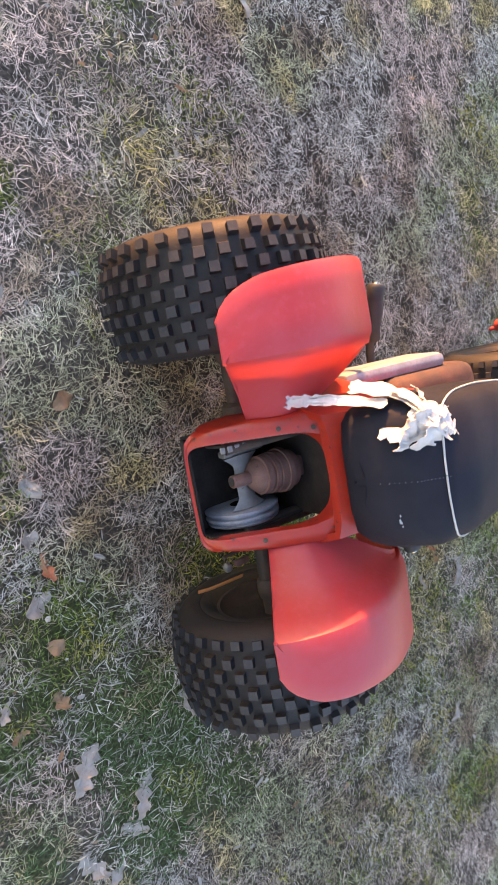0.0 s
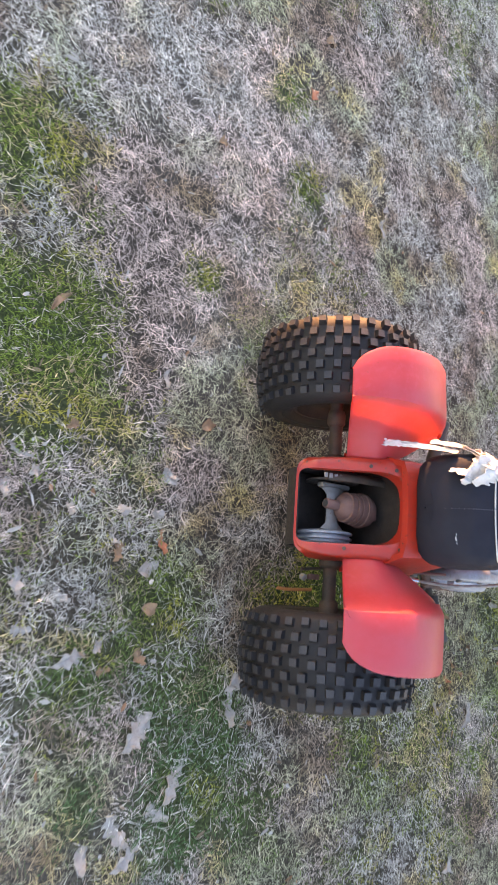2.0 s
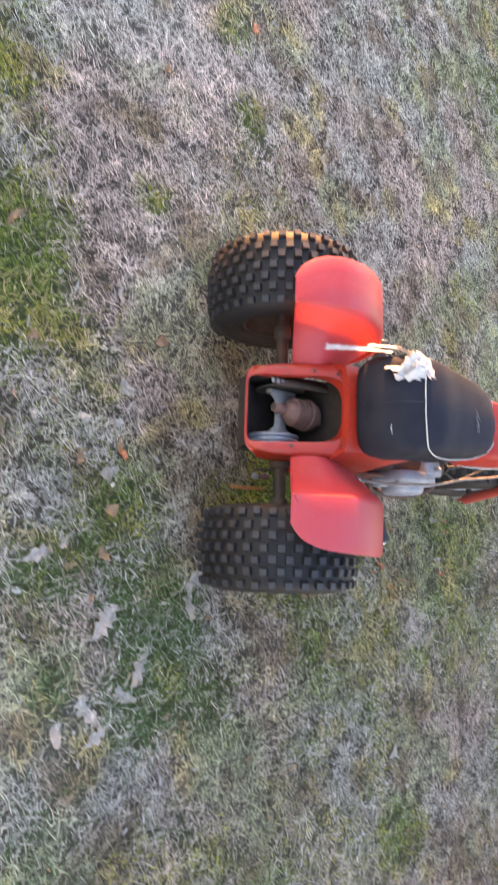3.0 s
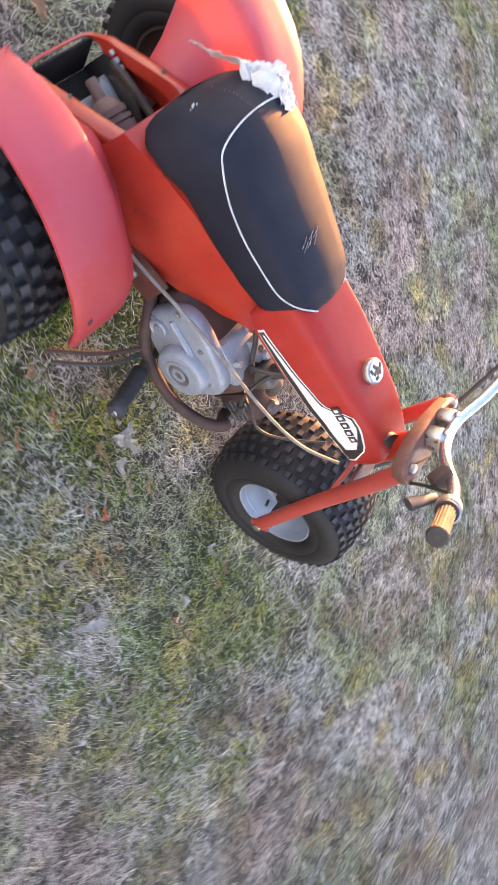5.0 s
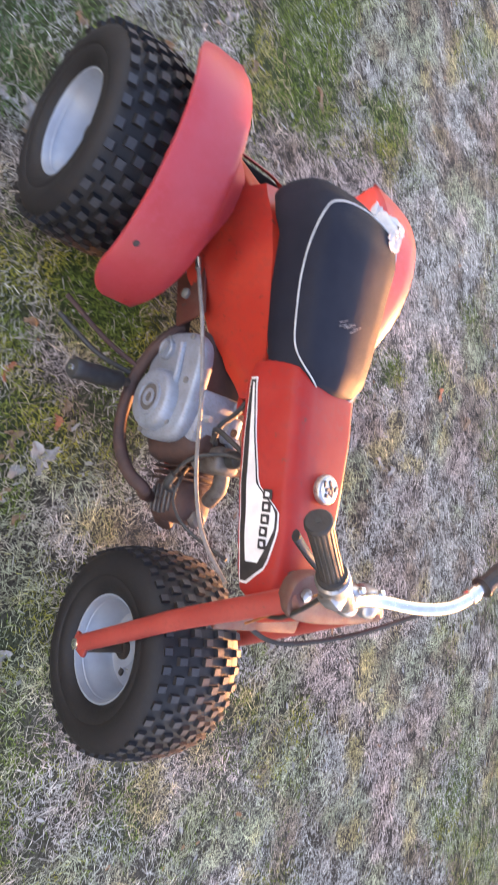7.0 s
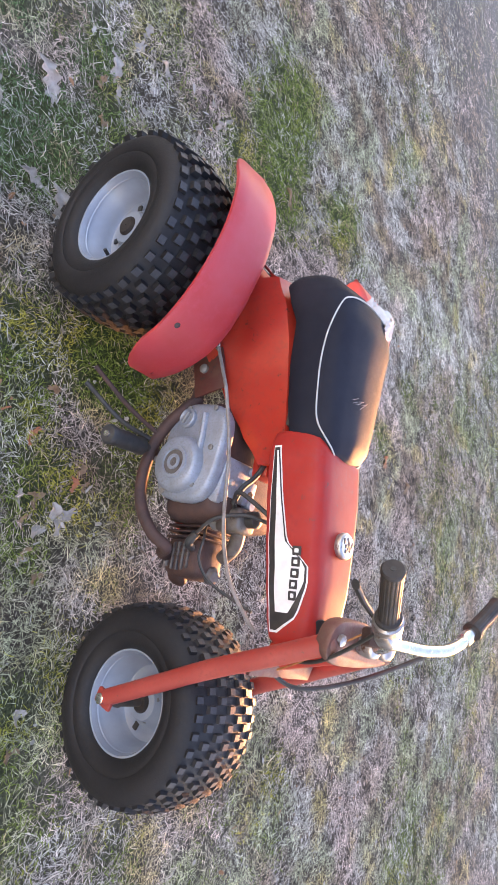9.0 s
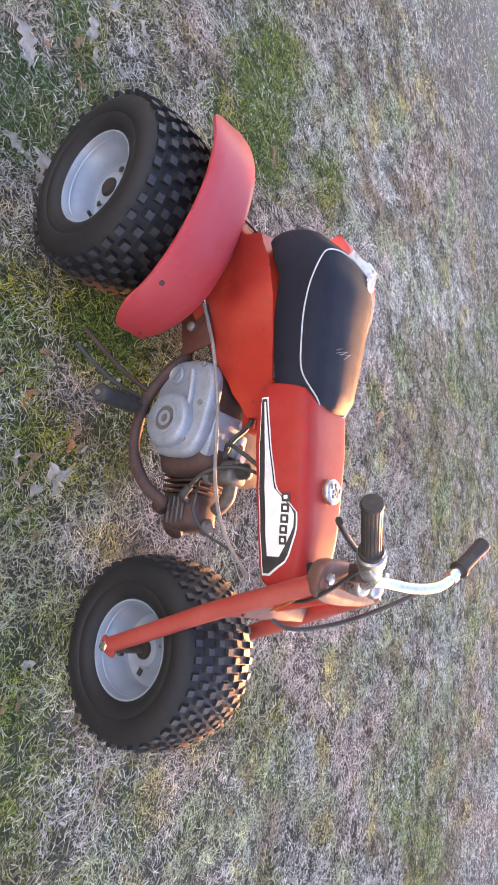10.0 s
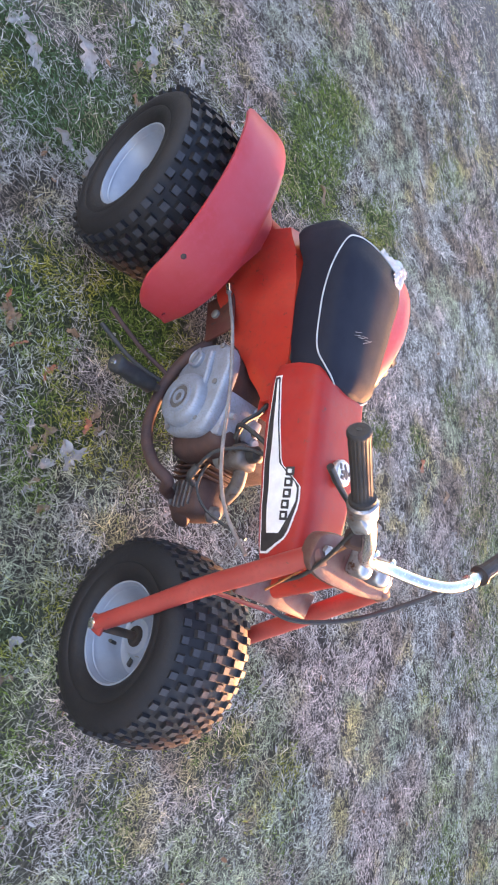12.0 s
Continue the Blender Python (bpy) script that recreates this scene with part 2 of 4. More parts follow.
def table(rows, x):
    """Straight interpolation in rows of (x, values...)."""
    if x <= rows[0][0]:
        return rows[0][1:]
    for a, b in zip(rows, rows[1:]):
        if x <= b[0]:
            f = (x - a[0]) / (b[0] - a[0])
            f = f * f * (3 - 2 * f) * 0.5 + f * 0.5
            return tuple(p + (q - p) * f for p, q in zip(a[1:], b[1:]))
    return rows[-1][1:]


# ---- the machine: x ahead, y to its left, rear axle over the origin ----
trike = tagged(new("three_wheeler"), "small faded red three-wheeled off-road cycle with fat knobbly tyres", "three-wheeler")


# wheels
def tyre_mesh(knob=0.80, height=0.0085, grow=0.0, segs=72):
    """A balloon tyre whose square knobs stand up out of its crown in staggered rows."""
    crown = [0.009, 0.0165, 0.0345, 0.042, 0.059, 0.066, 0.082]
    right = [(y, 0.1905 - 1.7 * y * y) for y in crown] + [(0.0915, 0.168), (0.0965, 0.154), (0.0970, 0.138), (0.0940, 0.134), (0.0952, 0.129), (0.0930, 0.119), (0.0895, 0.113), (0.0800, 0.102), (0.066, 0.098)]
    right = [(y, r + grow * max(0.0, r - 0.113)) for y, r in right]
    profile = [(-y, r) for y, r in reversed(right)] + right
    bm = turned(profile, segs=segs)
    bm.faces.ensure_lookup_table()
    middle = len(right) - 1
    rows = [middle + 2 * k for k in range(-3, 4)]
    picked = [bm.faces[n * segs + i] for k, n in enumerate(rows) for i in range(segs) if (i + k) % 2 == 0]
    raised = bmesh.ops.extrude_discrete_faces(bm, faces=picked)["faces"]
    rnd = random.Random(5)
    for f in raised:
        f.normal_update()
        f.material_index = 1
        c = f.calc_center_median()
        radial = Vector((c.x, 0, c.z)).normalized()
        edge = abs(c.y) > 0.065
        way = (radial + Vector((0, math.copysign(0.55, c.y), 0))).normalized() if edge else radial
        worn = rnd.uniform(0.80, 1.10)
        slip = Vector((0, rnd.uniform(-0.0012, 0.0012), 0))
        for v in f.verts:
            v.co = c + slip + (v.co - c) * knob * rnd.uniform(0.90, 1.06) + way * height * worn * rnd.uniform(0.92, 1.04)
    return bm


def rim_mesh(dish):
    """A pressed steel wheel; dish: where its disc stands along the axle."""
    bm = turned([(0.066, 0.092), (0.074, 0.098), (0.0775, 0.104), (0.0805, 0.104), (0.0800, 0.099), (0.070, 0.094), (0.056, 0.0915),
                 (0.050, 0.085), (dish + 0.012, 0.081), (dish + 0.003, 0.076), (dish, 0.066), (dish + 0.004, 0.050), (dish + 0.014, 0.043),
                 (dish + 0.026, 0.035), (dish + 0.028, 0.020)], segs=56)
    turned([(dish, 0.078), (-0.05, 0.085), (-0.056, 0.0915), (-0.070, 0.094), (-0.0800, 0.099), (-0.0805, 0.104), (-0.0775, 0.104),
            (-0.066, 0.092)], segs=56, bm=bm)
    return bm


def wheel(centre, outward, dish, turn=0.0, wide=1.0, knob=0.80, height=0.0085, grow=0.0, segs=72):
    flip = 1 if outward > 0 else -1
    w = part("wheel", rim_mesh(dish), RIM, trike, "silver-grey painted pressed steel wheel")
    w.matrix_local = Matrix.Translation(centre) @ Matrix.Diagonal((0.962, flip * wide, 0.962, 1)) @ Matrix.Rotation(turn, 4, "Y")
    if flip < 0:
        w.data.flip_normals()
    t = part("tyre", tyre_mesh(knob, height, grow, segs), RUBBER, w, "fat black low-pressure tyre with square knobs, dusty")
    t.data.materials.append(KNOB)
    # dark disc added over the hollow inner side to keep it dark
    back = turned([(-0.052, 0.001), (-0.052, 0.070), (-0.060, 0.088), (-0.072, 0.0945), (-0.0812, 0.0985), (-0.0818, 0.1045), (-0.078, 0.1050)], segs=40)
    part("wheel_back", back, GRIME_SHADE, w, "dark disc added over the inner wheel face")
    hub = turned([(dish - 0.03, 0.026), (dish + 0.016, 0.026), (dish + 0.019, 0.023), (dish + 0.030, 0.021), (dish + 0.034, 0.017),
                  (dish + 0.034, 0.001)], segs=24)
    part("hub", hub, GRIME_SHADE, w, "dark greasy steel hub")
    for k in range(4):
        a = math.pi / 4 + k * math.pi / 2
        slot = block((0.057 * math.cos(a), dish + 0.0035, 0.057 * math.sin(a)), (0.020, 0.006, 0.012), 0.0028, Matrix.Rotation(-a, 3, "Y"))
        part("vent_slot", slot, BLACK, w)
        nut = capped([(0, 0.007), (0.007, 0.007), (0.009, 0.005)], (0.034 * math.cos(a + 0.8), dish + 0.013, 0.034 * math.sin(a + 0.8)), segs=6)
        part("wheel_nut", nut, GREY, w)
    part("valve", tube([(0.074, dish + 0.02, 0.0), (0.066, dish + 0.038, 0)], 0.004, smooth=False), BLACK, w)
    return w


AXLE = 0.207
REAR_X = 0.008
wheel((REAR_X, -0.317, AXLE), -1, 0.012, 0.7, 1.0, 0.90, 0.0120, 0.0, 64)
wheel((REAR_X, 0.317, AXLE), 1, 0.012, 2.1, 1.0, 0.90, 0.0120, 0.0, 64)
FRONT = Vector((0.899, -0.012, 0.188))
wheel(FRONT, -1, 0.010, 1.3, 1.06, 0.82, 0.0075, 0.10, 76)

part("rear_axle", tube([(REAR_X, -0.31, AXLE), (REAR_X, 0.31, AXLE)], 0.015, 16, smooth=False), IRON, trike, "greasy dark steel axle")
for s in (-1, 1):
    part("axle_collar", capped([(0, 0.018), (0.01, 0.021), (0.03, 0.021), (0.036, 0.017)], (REAR_X, s * 0.235, AXLE), (0, -s, 0)), IRON, trike)

# rear body with its open well
body_rows = [(-0.128, 0.240, 0.098, 0.074), (-0.100, 0.275, 0.101, 0.073), (-0.04, 0.330, 0.105, 0.070), (0.012, 0.372, 0.106, 0.062),
             (0.034, 0.388, 0.106, 0.046), (0.048, 0.398, 0.104, 0.022), (0.066, 0.416, 0.102, 0.02), (0.09, 0.436, 0.099, 0.02), (0.14, 0.446, 0.095, 0.02)]


def well_point(k, segs, reach, dz, inward=0.0):
    """A point of the rear body: reach 0 at the rounded opening, 1 at the outer edge."""
    a = 2 * math.pi * k / segs
    c, s_ = math.cos(a), math.sin(a)
    n = 3.4 if c > 0 else 7.0
    o = 6.0
    xc = -0.034
    ix, iy = math.copysign(abs(c) ** (2 / n), c), math.copysign(abs(s_) ** (2 / n), s_)
    ox, oy = math.copysign(abs(c) ** (2 / o), c), math.copysign(abs(s_) ** (2 / o), s_)
    xi, yi = xc + (0.084 if c > 0 else 0.0958) * ix, (0.077 + 0.009 * max(0.0, -c)) * iy
    xo = xc + (0.170 if c > 0 else 0.097) * ox
    yo = oy * (0.109 - 0.020 * max(0.0, min(1.0, (xo - 0.04) / 0.09)) - 0.008 * max(0.0, min(1.0, (-0.06 - xo) / 0.06)))
    x, y = xi + (xo - xi) * reach, yi + (yo - yi) * reach
    r = math.hypot(x - xc, y)
    x, y = x - inward * (x - xc) / r, y - inward * y / r
    dz = dz * (1.0 - 0.80 * max(0.0, min(1.0, (-0.095 - x) / 0.03)))
    z = table(body_rows, max(-0.128, min(0.135, x)))[0] - 0.006 * max(0.0, abs(y) / 0.107) ** 4
    return x, y, z + dz


def skirt(k, segs):
    """How far the outer skirt hangs down."""
    x = well_point(k, segs, 1.0, 0)[0]
    f = max(0.0, min(1.0, (x + 0.125) / 0.09)) * max(0.0, min(1.0, (0.135 - x) / 0.05))
    return 0.012 + 0.085 * f


SEGS = 72
rings = []
for reach, dz, inward in ((0.0, -0.034, -0.001), (0.0, -0.009, 0.0), (0.03, -0.002, 0.0), (0.12, 0.0, 0.0), (0.5, 0.001, 0.0), (0.85, -0.001, 0.0), (0.94, -0.005, 0.0), (0.985, -0.012, 0.0)):
    rings.append([well_point(k, SEGS, reach, dz, inward) for k in range(SEGS)])
rings.append([well_point(k, SEGS, 1.0, -skirt(k, SEGS) * 0.6) for k in range(SEGS)])
rings.append([well_point(k, SEGS, 1.0, -skirt(k, SEGS), -0.004) for k in range(SEGS)])
rings.append([well_point(k, SEGS, 1.0, -skirt(k, SEGS), 0.001) for k in range(SEGS)])
rings.append([well_point(k, SEGS, 0.92, -0.014, 0.0) for k in range(SEGS)])
rings.append([well_point(k, SEGS, 0.12, -0.007, 0.0) for k in range(SEGS)])
rings.append([well_point(k, SEGS, 0.04, -0.034, 0.0) for k in range(SEGS)])
well = loft(rings + rings[:1], cap=False)
bmesh.ops.remove_doubles(well, verts=well.verts, dist=0.00001)
rear_body = part("rear_body", well, RED, trike, "scratched red painted rear body with an open well")
for bx, by in ((-0.06, -0.088), (-0.02, 0.088), (0.022, 0.082), (0.03, -0.084), (0.075, 0.080), (0.075, -0.080)):
    part("bolt_hole", capped([(0, 0.0042), (0.0012, 0.0042), (0.0016, 0.003)], (bx, by, table(body_rows, bx)[0] + 0.0004), (-0.5, 0, 0.85), 10), IRON, rear_body)
# dark box added under the axle; its colour stands in for shade
pan = part("well_shade_pan", block((-0.005, 0.0, 0.166), (0.170, 0.170, 0.005), 0.002), GRIME_SHADE, rear_body, "dark pan added as shade under the axle")
for s in (-1, 1):
    part("pan_side", block((-0.005, s * 0.086, 0.212), (0.175, 0.004, 0.094), 0.001), GRIME_SHADE, pan)
part("pan_back", block((-0.107, 0.0, 0.200), (0.004, 0.168, 0.074), 0.001, Matrix.Rotation(-0.42, 3, "Y")), GRIME_SHADE, pan)
part("pan_front", block((0.078, 0.0, 0.278), (0.004, 0.176, 0.226), 0.001), GRIME_SHADE, pan)
# strip painted bright orange to imitate sunlight glowing in the slit
part("lit_seam", block((0.056, 0.0, 0.4025), (0.034, 0.0025, 0.002), 0.0006), SUNLIT_ORANGE, rear_body)

# red side panels and spine under the seat
SIDE = [(0.02, 0.100, 0.410, 0.128, 0.300, 0.135, 0.225), (0.10, 0.096, 0.440, 0.122, 0.330, 0.138, 0.235), (0.18, 0.092, 0.455, 0.114, 0.360, 0.138, 0.262),
        (0.28, 0.085, 0.462, 0.092, 0.385, 0.098, 0.306), (0.35, 0.076, 0.462, 0.078, 0.400, 0.075, 0.346), (0.415, 0.060, 0.462, 0.058, 0.420, 0.053, 0.385)]
rings = []
for k in range(17):
    x = 0.02 + 0.395 * k / 16
    a, za, b, zb, c, zc = table(SIDE, x)
    half = [(0.0, za + 0.004), (a * 0.7, za + 0.002), (a, za - 0.008), ((a + b) / 2, (za + zb) / 2), (b, zb), ((b + c) / 2, (zb + zc) / 2), (c, zc), (c - 0.012, zc - 0.004)]
    inner = [(c - 0.014, zc), (b - 0.010, zb), (a - 0.010, za - 0.016), (0, za - 0.010)]
    loop = [(x, y, z) for y, z in half + inner] + [(x, -y, z) for y, z in reversed(inner[:-1])] + [(x, -y, z) for y, z in reversed(half[1:])]
    rings.append(loop)
spine = part("frame_panel", loft(rings), RED, trike, "orange-red painted frame panels under the seat")
# plate's dark red includes the shade under the fender front
gusset = block((0.226, -0.124, 0.276), (0.110, 0.006, 0.080), 0.002, Matrix.Rotation(-0.25, 3, "Y"))
part("frame_gusset", gusset, GUSSET, spine, "brown rust-stained red gusset plate, shade painted into its colour")
part("panel_bolt", capped([(0, 0.010), (0.006, 0.010), (0.008, 0.007)], (0.225, -0.127, 0.266), (0, -1, 0.1), 16), GREY, spine)

# fenders
ARC = [(0.264, 0.190), (0.256, 0.262), (0.222, 0.336), (0.150, 0.402), (0.060, 0.444), (-0.030, 0.452), (-0.095, 0.432), (-0.140, 0.402)]


def fender(sign):
    grid = []
    for k in range(33):
        t = k / 32
        x, z = curve_at([p[0] for p in ARC], t), curve_at([p[1] for p in ARC], t)
        e = 0.045 * max(0.0, (t - 0.80) / 0.20) ** 2.4
        f0 = 0.055 * max(0.0, (0.20 - t) / 0.20) ** 1.7
        nx, nz = 0.75 * max(-0.2, min(1.0, (x + 0.02) / 0.28)), 1.0
        y_out, y_cr = 0.310 + 0.017 * math.sin(math.pi * min(1.0, t * 1.12)) - e - f0, 0.206
        grow = max(0.0, min(1.0, (t - 0.32) / 0.28))
        grow = grow * grow * (3 - 2 * grow)
        drop = 0.012 + 0.096 * grow
        y_in = 0.188 - 0.080 * grow
        flange = 0.012 * (1 - 0.8 * max(0.0, (t - 0.75) / 0.25))
        pts = [(y_out, -0.4 * flange), (y_out + 0.001, -0.0025), (y_out - 0.004, 0.0), (y_out - 0.03, 0.0005), (y_out - 0.06, 0.0016), (y_cr + 0.014, 0.0026), (y_cr + 0.004, 0.0016),
               (y_cr - 0.004, -0.002 - 0.006 * grow), (y_cr - 0.012, -0.003 - 0.022 * grow), (y_cr - 0.35 * (y_cr - y_in), -drop * 0.52), (y_cr - 0.6 * (y_cr - y_in), -drop * 0.74), (y_in + 0.01, -drop * 0.92), (y_in, -drop)]
        back = 0.85 * max(0.0, min(1.0, (t - 0.55) / 0.45))
        grid.append([(x + nx * d * 0.6 + (back * -d if y < y_cr else 0), sign * y, z + nz * d) for y, d in pts])
    if sign > 0:
        grid = [list(reversed(r)) for r in grid]
    f = part("fender", sheet(grid, 0.004), FENDER, trike, "sun-faded pinkish red plastic rear fender")
    cols = len(grid[0])
    rim = [grid[k][0 if sign < 0 else cols - 1] for k in range(0, 33, 2)] + [grid[32][j if sign < 0 else cols - 1 - j] for j in range(2, cols, 2)]
    part("rolled_edge", tube(rim, 0.0032, 8, 2), FENDER, f, "thin rolled plastic edge")
    part("screw", capped([(0, 0.006), (0.003, 0.006), (0.004, 0.004)], (0.2200, sign * 0.302, 0.3420), (0.75, 0, 0.66), 10), IRON, f, "dark rusty screw")
    return f


fender(-1)
fender(1)

# seat
SEAT = [(0.0145, 0.006, 0.461, 0.463), (0.016, 0.034, 0.452, 0.472), (0.019, 0.066, 0.440, 0.492), (0.028, 0.092, 0.428, 0.518), (0.050, 0.110, 0.426, 0.553), (0.086, 0.116, 0.440, 0.580), (0.14, 0.113, 0.460, 0.588),
        (0.22, 0.108, 0.456, 0.580), (0.30, 0.099, 0.458, 0.575), (0.36, 0.087, 0.462, 0.572), (0.395, 0.066, 0.477, 0.562), (0.412, 0.040, 0.490, 0.540)]


def seat_ring(x):
    w, lo, hi = table(SEAT, x)
    h = hi - lo
    half = [(0.0, lo), (w * 0.6, lo), (w * 0.93, lo + 0.006), (w, lo + 0.02), (w * 1.015, lo + h * 0.35), (w * 0.98, lo + h * 0.62), (w * 0.915, lo + h * 0.81), (w * 0.79, lo + h * 0.905),
            (w * 0.52, hi - 0.0062), (w * 0.26, hi - 0.0018), (0.0, hi)]
    return half


xs = [SEAT[0][0] + (SEAT[-1][0] - SEAT[0][0]) * (0.5 - 0.5 * math.cos(math.pi * k / 40)) for k in range(41)]
rings = []
for x in xs:
    half = seat_ring(x)
    rings.append([(x, y, z) for y, z in half] + [(x, -y, z) for y, z in reversed(half[1:-1])])
seat = part("seat", loft(rings), VINYL, trike, "padded black vinyl seat with white piping, scuffed")


def seat_point(x, place):
    """A point of the seat's right half, by its place along the half ring."""
    half = seat_ring(x)
    i = min(int(place), len(half) - 2)
    f = place - i
    (a, za), (b, zb) = half[i], half[i + 1]
    return x, a + (b - a) * f, za + (zb - za) * f


side = [(0.078, 10.0), (0.079, 9.2), (0.082, 8.4), (0.088, 7.6), (0.099, 6.8), (0.117, 6.1), (0.145, 5.5), (0.18, 5.2), (0.23, 5.05), (0.28, 5.0), (0.325, 5.0), (0.350, 5.2), (0.372, 5.8), (0.388, 6.6), (0.399, 7.3), (0.406, 7.8)]
edge = [seat_point(x, k) for x, k in side]
loop = [(x, -y - 0.001, z + 0.001) for x, y, z in edge] + [(0.4135, -0.012, 0.548), (0.4135, 0.012, 0.548)] + [(x, y + 0.001, z + 0.001) for x, y, z in reversed(edge)]
part("piping", tube(loop, 0.0016, 6, 4), PIPING, seat, "white vinyl piping")
part("seat_base", block((0.20, 0, 0.456), (0.29, 0.15, 0.016), 0.006), BLACK, seat)

# fuel tank
TANKROWS = [(0.352, 0.060, 0.468, 0.510), (0.362, 0.082, 0.440, 0.540), (0.40, 0.090, 0.436, 0.553), (0.48, 0.088, 0.442, 0.560), (0.56, 0.082, 0.450, 0.562),
            (0.64, 0.071, 0.457, 0.562), (0.70, 0.062, 0.463, 0.555), (0.738, 0.056, 0.470, 0.547), (0.748, 0.049, 0.480, 0.534)]
TANKSHAPE = [(0.0, 0.0), (0.70, 0.0), (0.93, 0.02), (1.0, 0.09), (1.0, 0.30), (0.980, 0.50), (0.940, 0.68), (0.885, 0.84), (0.82, 0.940), (0.70, 0.986), (0.45, 1.0), (0.2, 1.004), (0.0, 1.005)]

TANKFAR = [(0.0, 0.0), (0.70, 0.0), (0.93, 0.02), (1.0, 0.09), (1.0, 0.30), (1.0, 0.50), (0.995, 0.70), (0.985, 0.86), (0.970, 0.945), (0.945, 0.985), (0.91, 0.999), (0.87, 1.0025), (0.845, 1.0032), (0.82, 1.0036), (0.55, 1.0045), (0.2, 1.005), (0.0, 1.005)]


def tank_y(x, z):
    """Half the tank's width at a height."""
    w, lo, hi = table(TANKROWS, x)
    f = (z - lo) / (hi - lo)
    side = [p for p in TANKSHAPE if p[1] > 0]
    for (a, fa), (b, fb) in zip(side, side[1:]):
        if fa <= f <= fb:
            return w * (a + (b - a) * (f - fa) / max(1e-6, fb - fa))
    return w


rings = []
for k in range(37):
    x = 0.352 + 0.396 * (0.5 - 0.5 * math.cos(math.pi * k / 36))
    w, lo, hi = table(TANKROWS, x)
    half = [(w * a, lo + (hi - lo) * f) for a, f in TANKSHAPE]
    far = min(w, 0.068 - 0.014 * max(0.0, min(1.0, (x - 0.45) / 0.29)))
    far_half = [(far * a, lo + (hi - lo) * f) for a, f in TANKFAR]
    rings.append([(x, y, z) for y, z in far_half] + [(x, -y, z) for y, z in reversed(half[1:-1])])
tank = part("fuel_tank", loft(rings), TANK, trike, "red painted fuel tank with scuffs and worn paint")
tank.location.y = -0.007
cap_at = Vector((0.560, 0.006, 0.562))
cap = part("fuel_cap", capped([(-0.004, 0.022), (0.003, 0.0225), (0.005, 0.0250), (0.012, 0.0250), (0.015, 0.0225), (0.016, 0.017)], cap_at, (0.02, 0, 1), 28), STAINED, tank,
           "plated fuel cap with worn white and black emblem")
part("cap_face", capped([(0.0155, 0.0205), (0.0168, 0.0200)], cap_at, (0.02, 0, 1), 28), WHITE, cap, "white emblem disc")
for k in range(8):
    a = k * 2.4
    r = 0.003 + 0.0019 * k
    part("emblem_mark", block(cap_at + Vector((r * math.cos(a), r * math.sin(a), 0.0172)), (0.0105, 0.0068, 0.0012), 0.0005, Matrix.Rotation(a * 1.7, 3, "Z")), INK, cap)


def decal(name, rows, mat, lift, sign, label=""):
    """A flat sticker on the tank's side, from rows of (x, low z, high z)."""
    grid = []
    n = 26
    for k in range(n + 1):
        x = rows[0][0] + (rows[-1][0] - rows[0][0]) * k / n
        for a, b in zip(rows, rows[1:]):
            if a[0] <= x <= b[0] + 1e-9:
                f = (x - a[0]) / (b[0] - a[0])
                lo, hi = a[1] + (b[1] - a[1]) * f, a[2] + (b[2] - a[2]) * f
        zs = [lo + (hi - lo) * j / 5 for j in range(6)]
        grid.append([(x, sign * (tank_y(x, z) + lift), z) for z in zs])
    if sign > 0:
        grid = [list(reversed(r)) for r in grid]
    return part(name, sheet(grid, 0.0006), mat, tank, label)


for s in (-1,):
    decal("stripe_edge", [(0.392, 0.453, 0.468), (0.50, 0.459, 0.488), (0.570, 0.463, 0.503), (0.610, 0.466, 0.545), (0.645, 0.468, 0.546), (0.700, 0.473, 0.528), (0.729, 0.476, 0.492)], WHITE, 0.0012, s,
          "white side decal with black border")
    decal("stripe_black", [(0.396, 0.455, 0.466), (0.50, 0.4610, 0.4860), (0.570, 0.4650, 0.5010), (0.610, 0.4682, 0.5425), (0.643, 0.4702, 0.5435), (0.698, 0.4752, 0.5258), (0.725, 0.478, 0.490)], INK, 0.0020, s)
    decal("stripe_white", [(0.402, 0.4615, 0.4645), (0.50, 0.4735, 0.4835), (0.570, 0.478, 0.4985), (0.610, 0.481, 0.5395), (0.640, 0.482, 0.5395), (0.668, 0.484, 0.527), (0.694, 0.487, 0.512)], WHITE, 0.0028, s)
    for k in range(5):
        x = 0.578 + 0.0195 * k
        lo, hi = 0.516 - 0.0008 * k, 0.532 - 0.0012 * k
        decal("logo_bar", [(x, lo, hi), (x + 0.008, lo - 0.0005, hi + 0.0005), (x + 0.016, lo, hi)], INK, 0.0036, s)
        decal("logo_inset", [(x + 0.0045, lo + 0.0045, hi - 0.0045), (x + 0.008, lo + 0.0040, hi - 0.0040), (x + 0.0115, lo + 0.0045, hi - 0.0045)], WHITE, 0.0044, s)

# black disc laid on the tank for the recess's shade
part("neck_recess_shade", capped([(-0.006, 0.026), (0.0035, 0.026)], (0.720, -0.018, 0.5490), (0.34, -0.30, 0.88), 20), BLACK, tank, "black disc as painted shade of the steering head recess")
for k in range(9):
    sx, sy = 0.286 + 0.0055 * math.sin(k * 2.3), -0.036 + 0.0055 * k
    bar_turn = Matrix.Rotation(2.05 + 0.22 * math.sin(k * 3.3), 3, "Z")
    part("scuff", block((sx, sy, 0.5756 + 0.0008 * math.cos(sy * 30)), (0.010 + 0.012 * abs(math.sin(k * 1.7)), 0.0014, 0.0009), 0.0003, bar_turn, segments=1), SCUFF, seat)
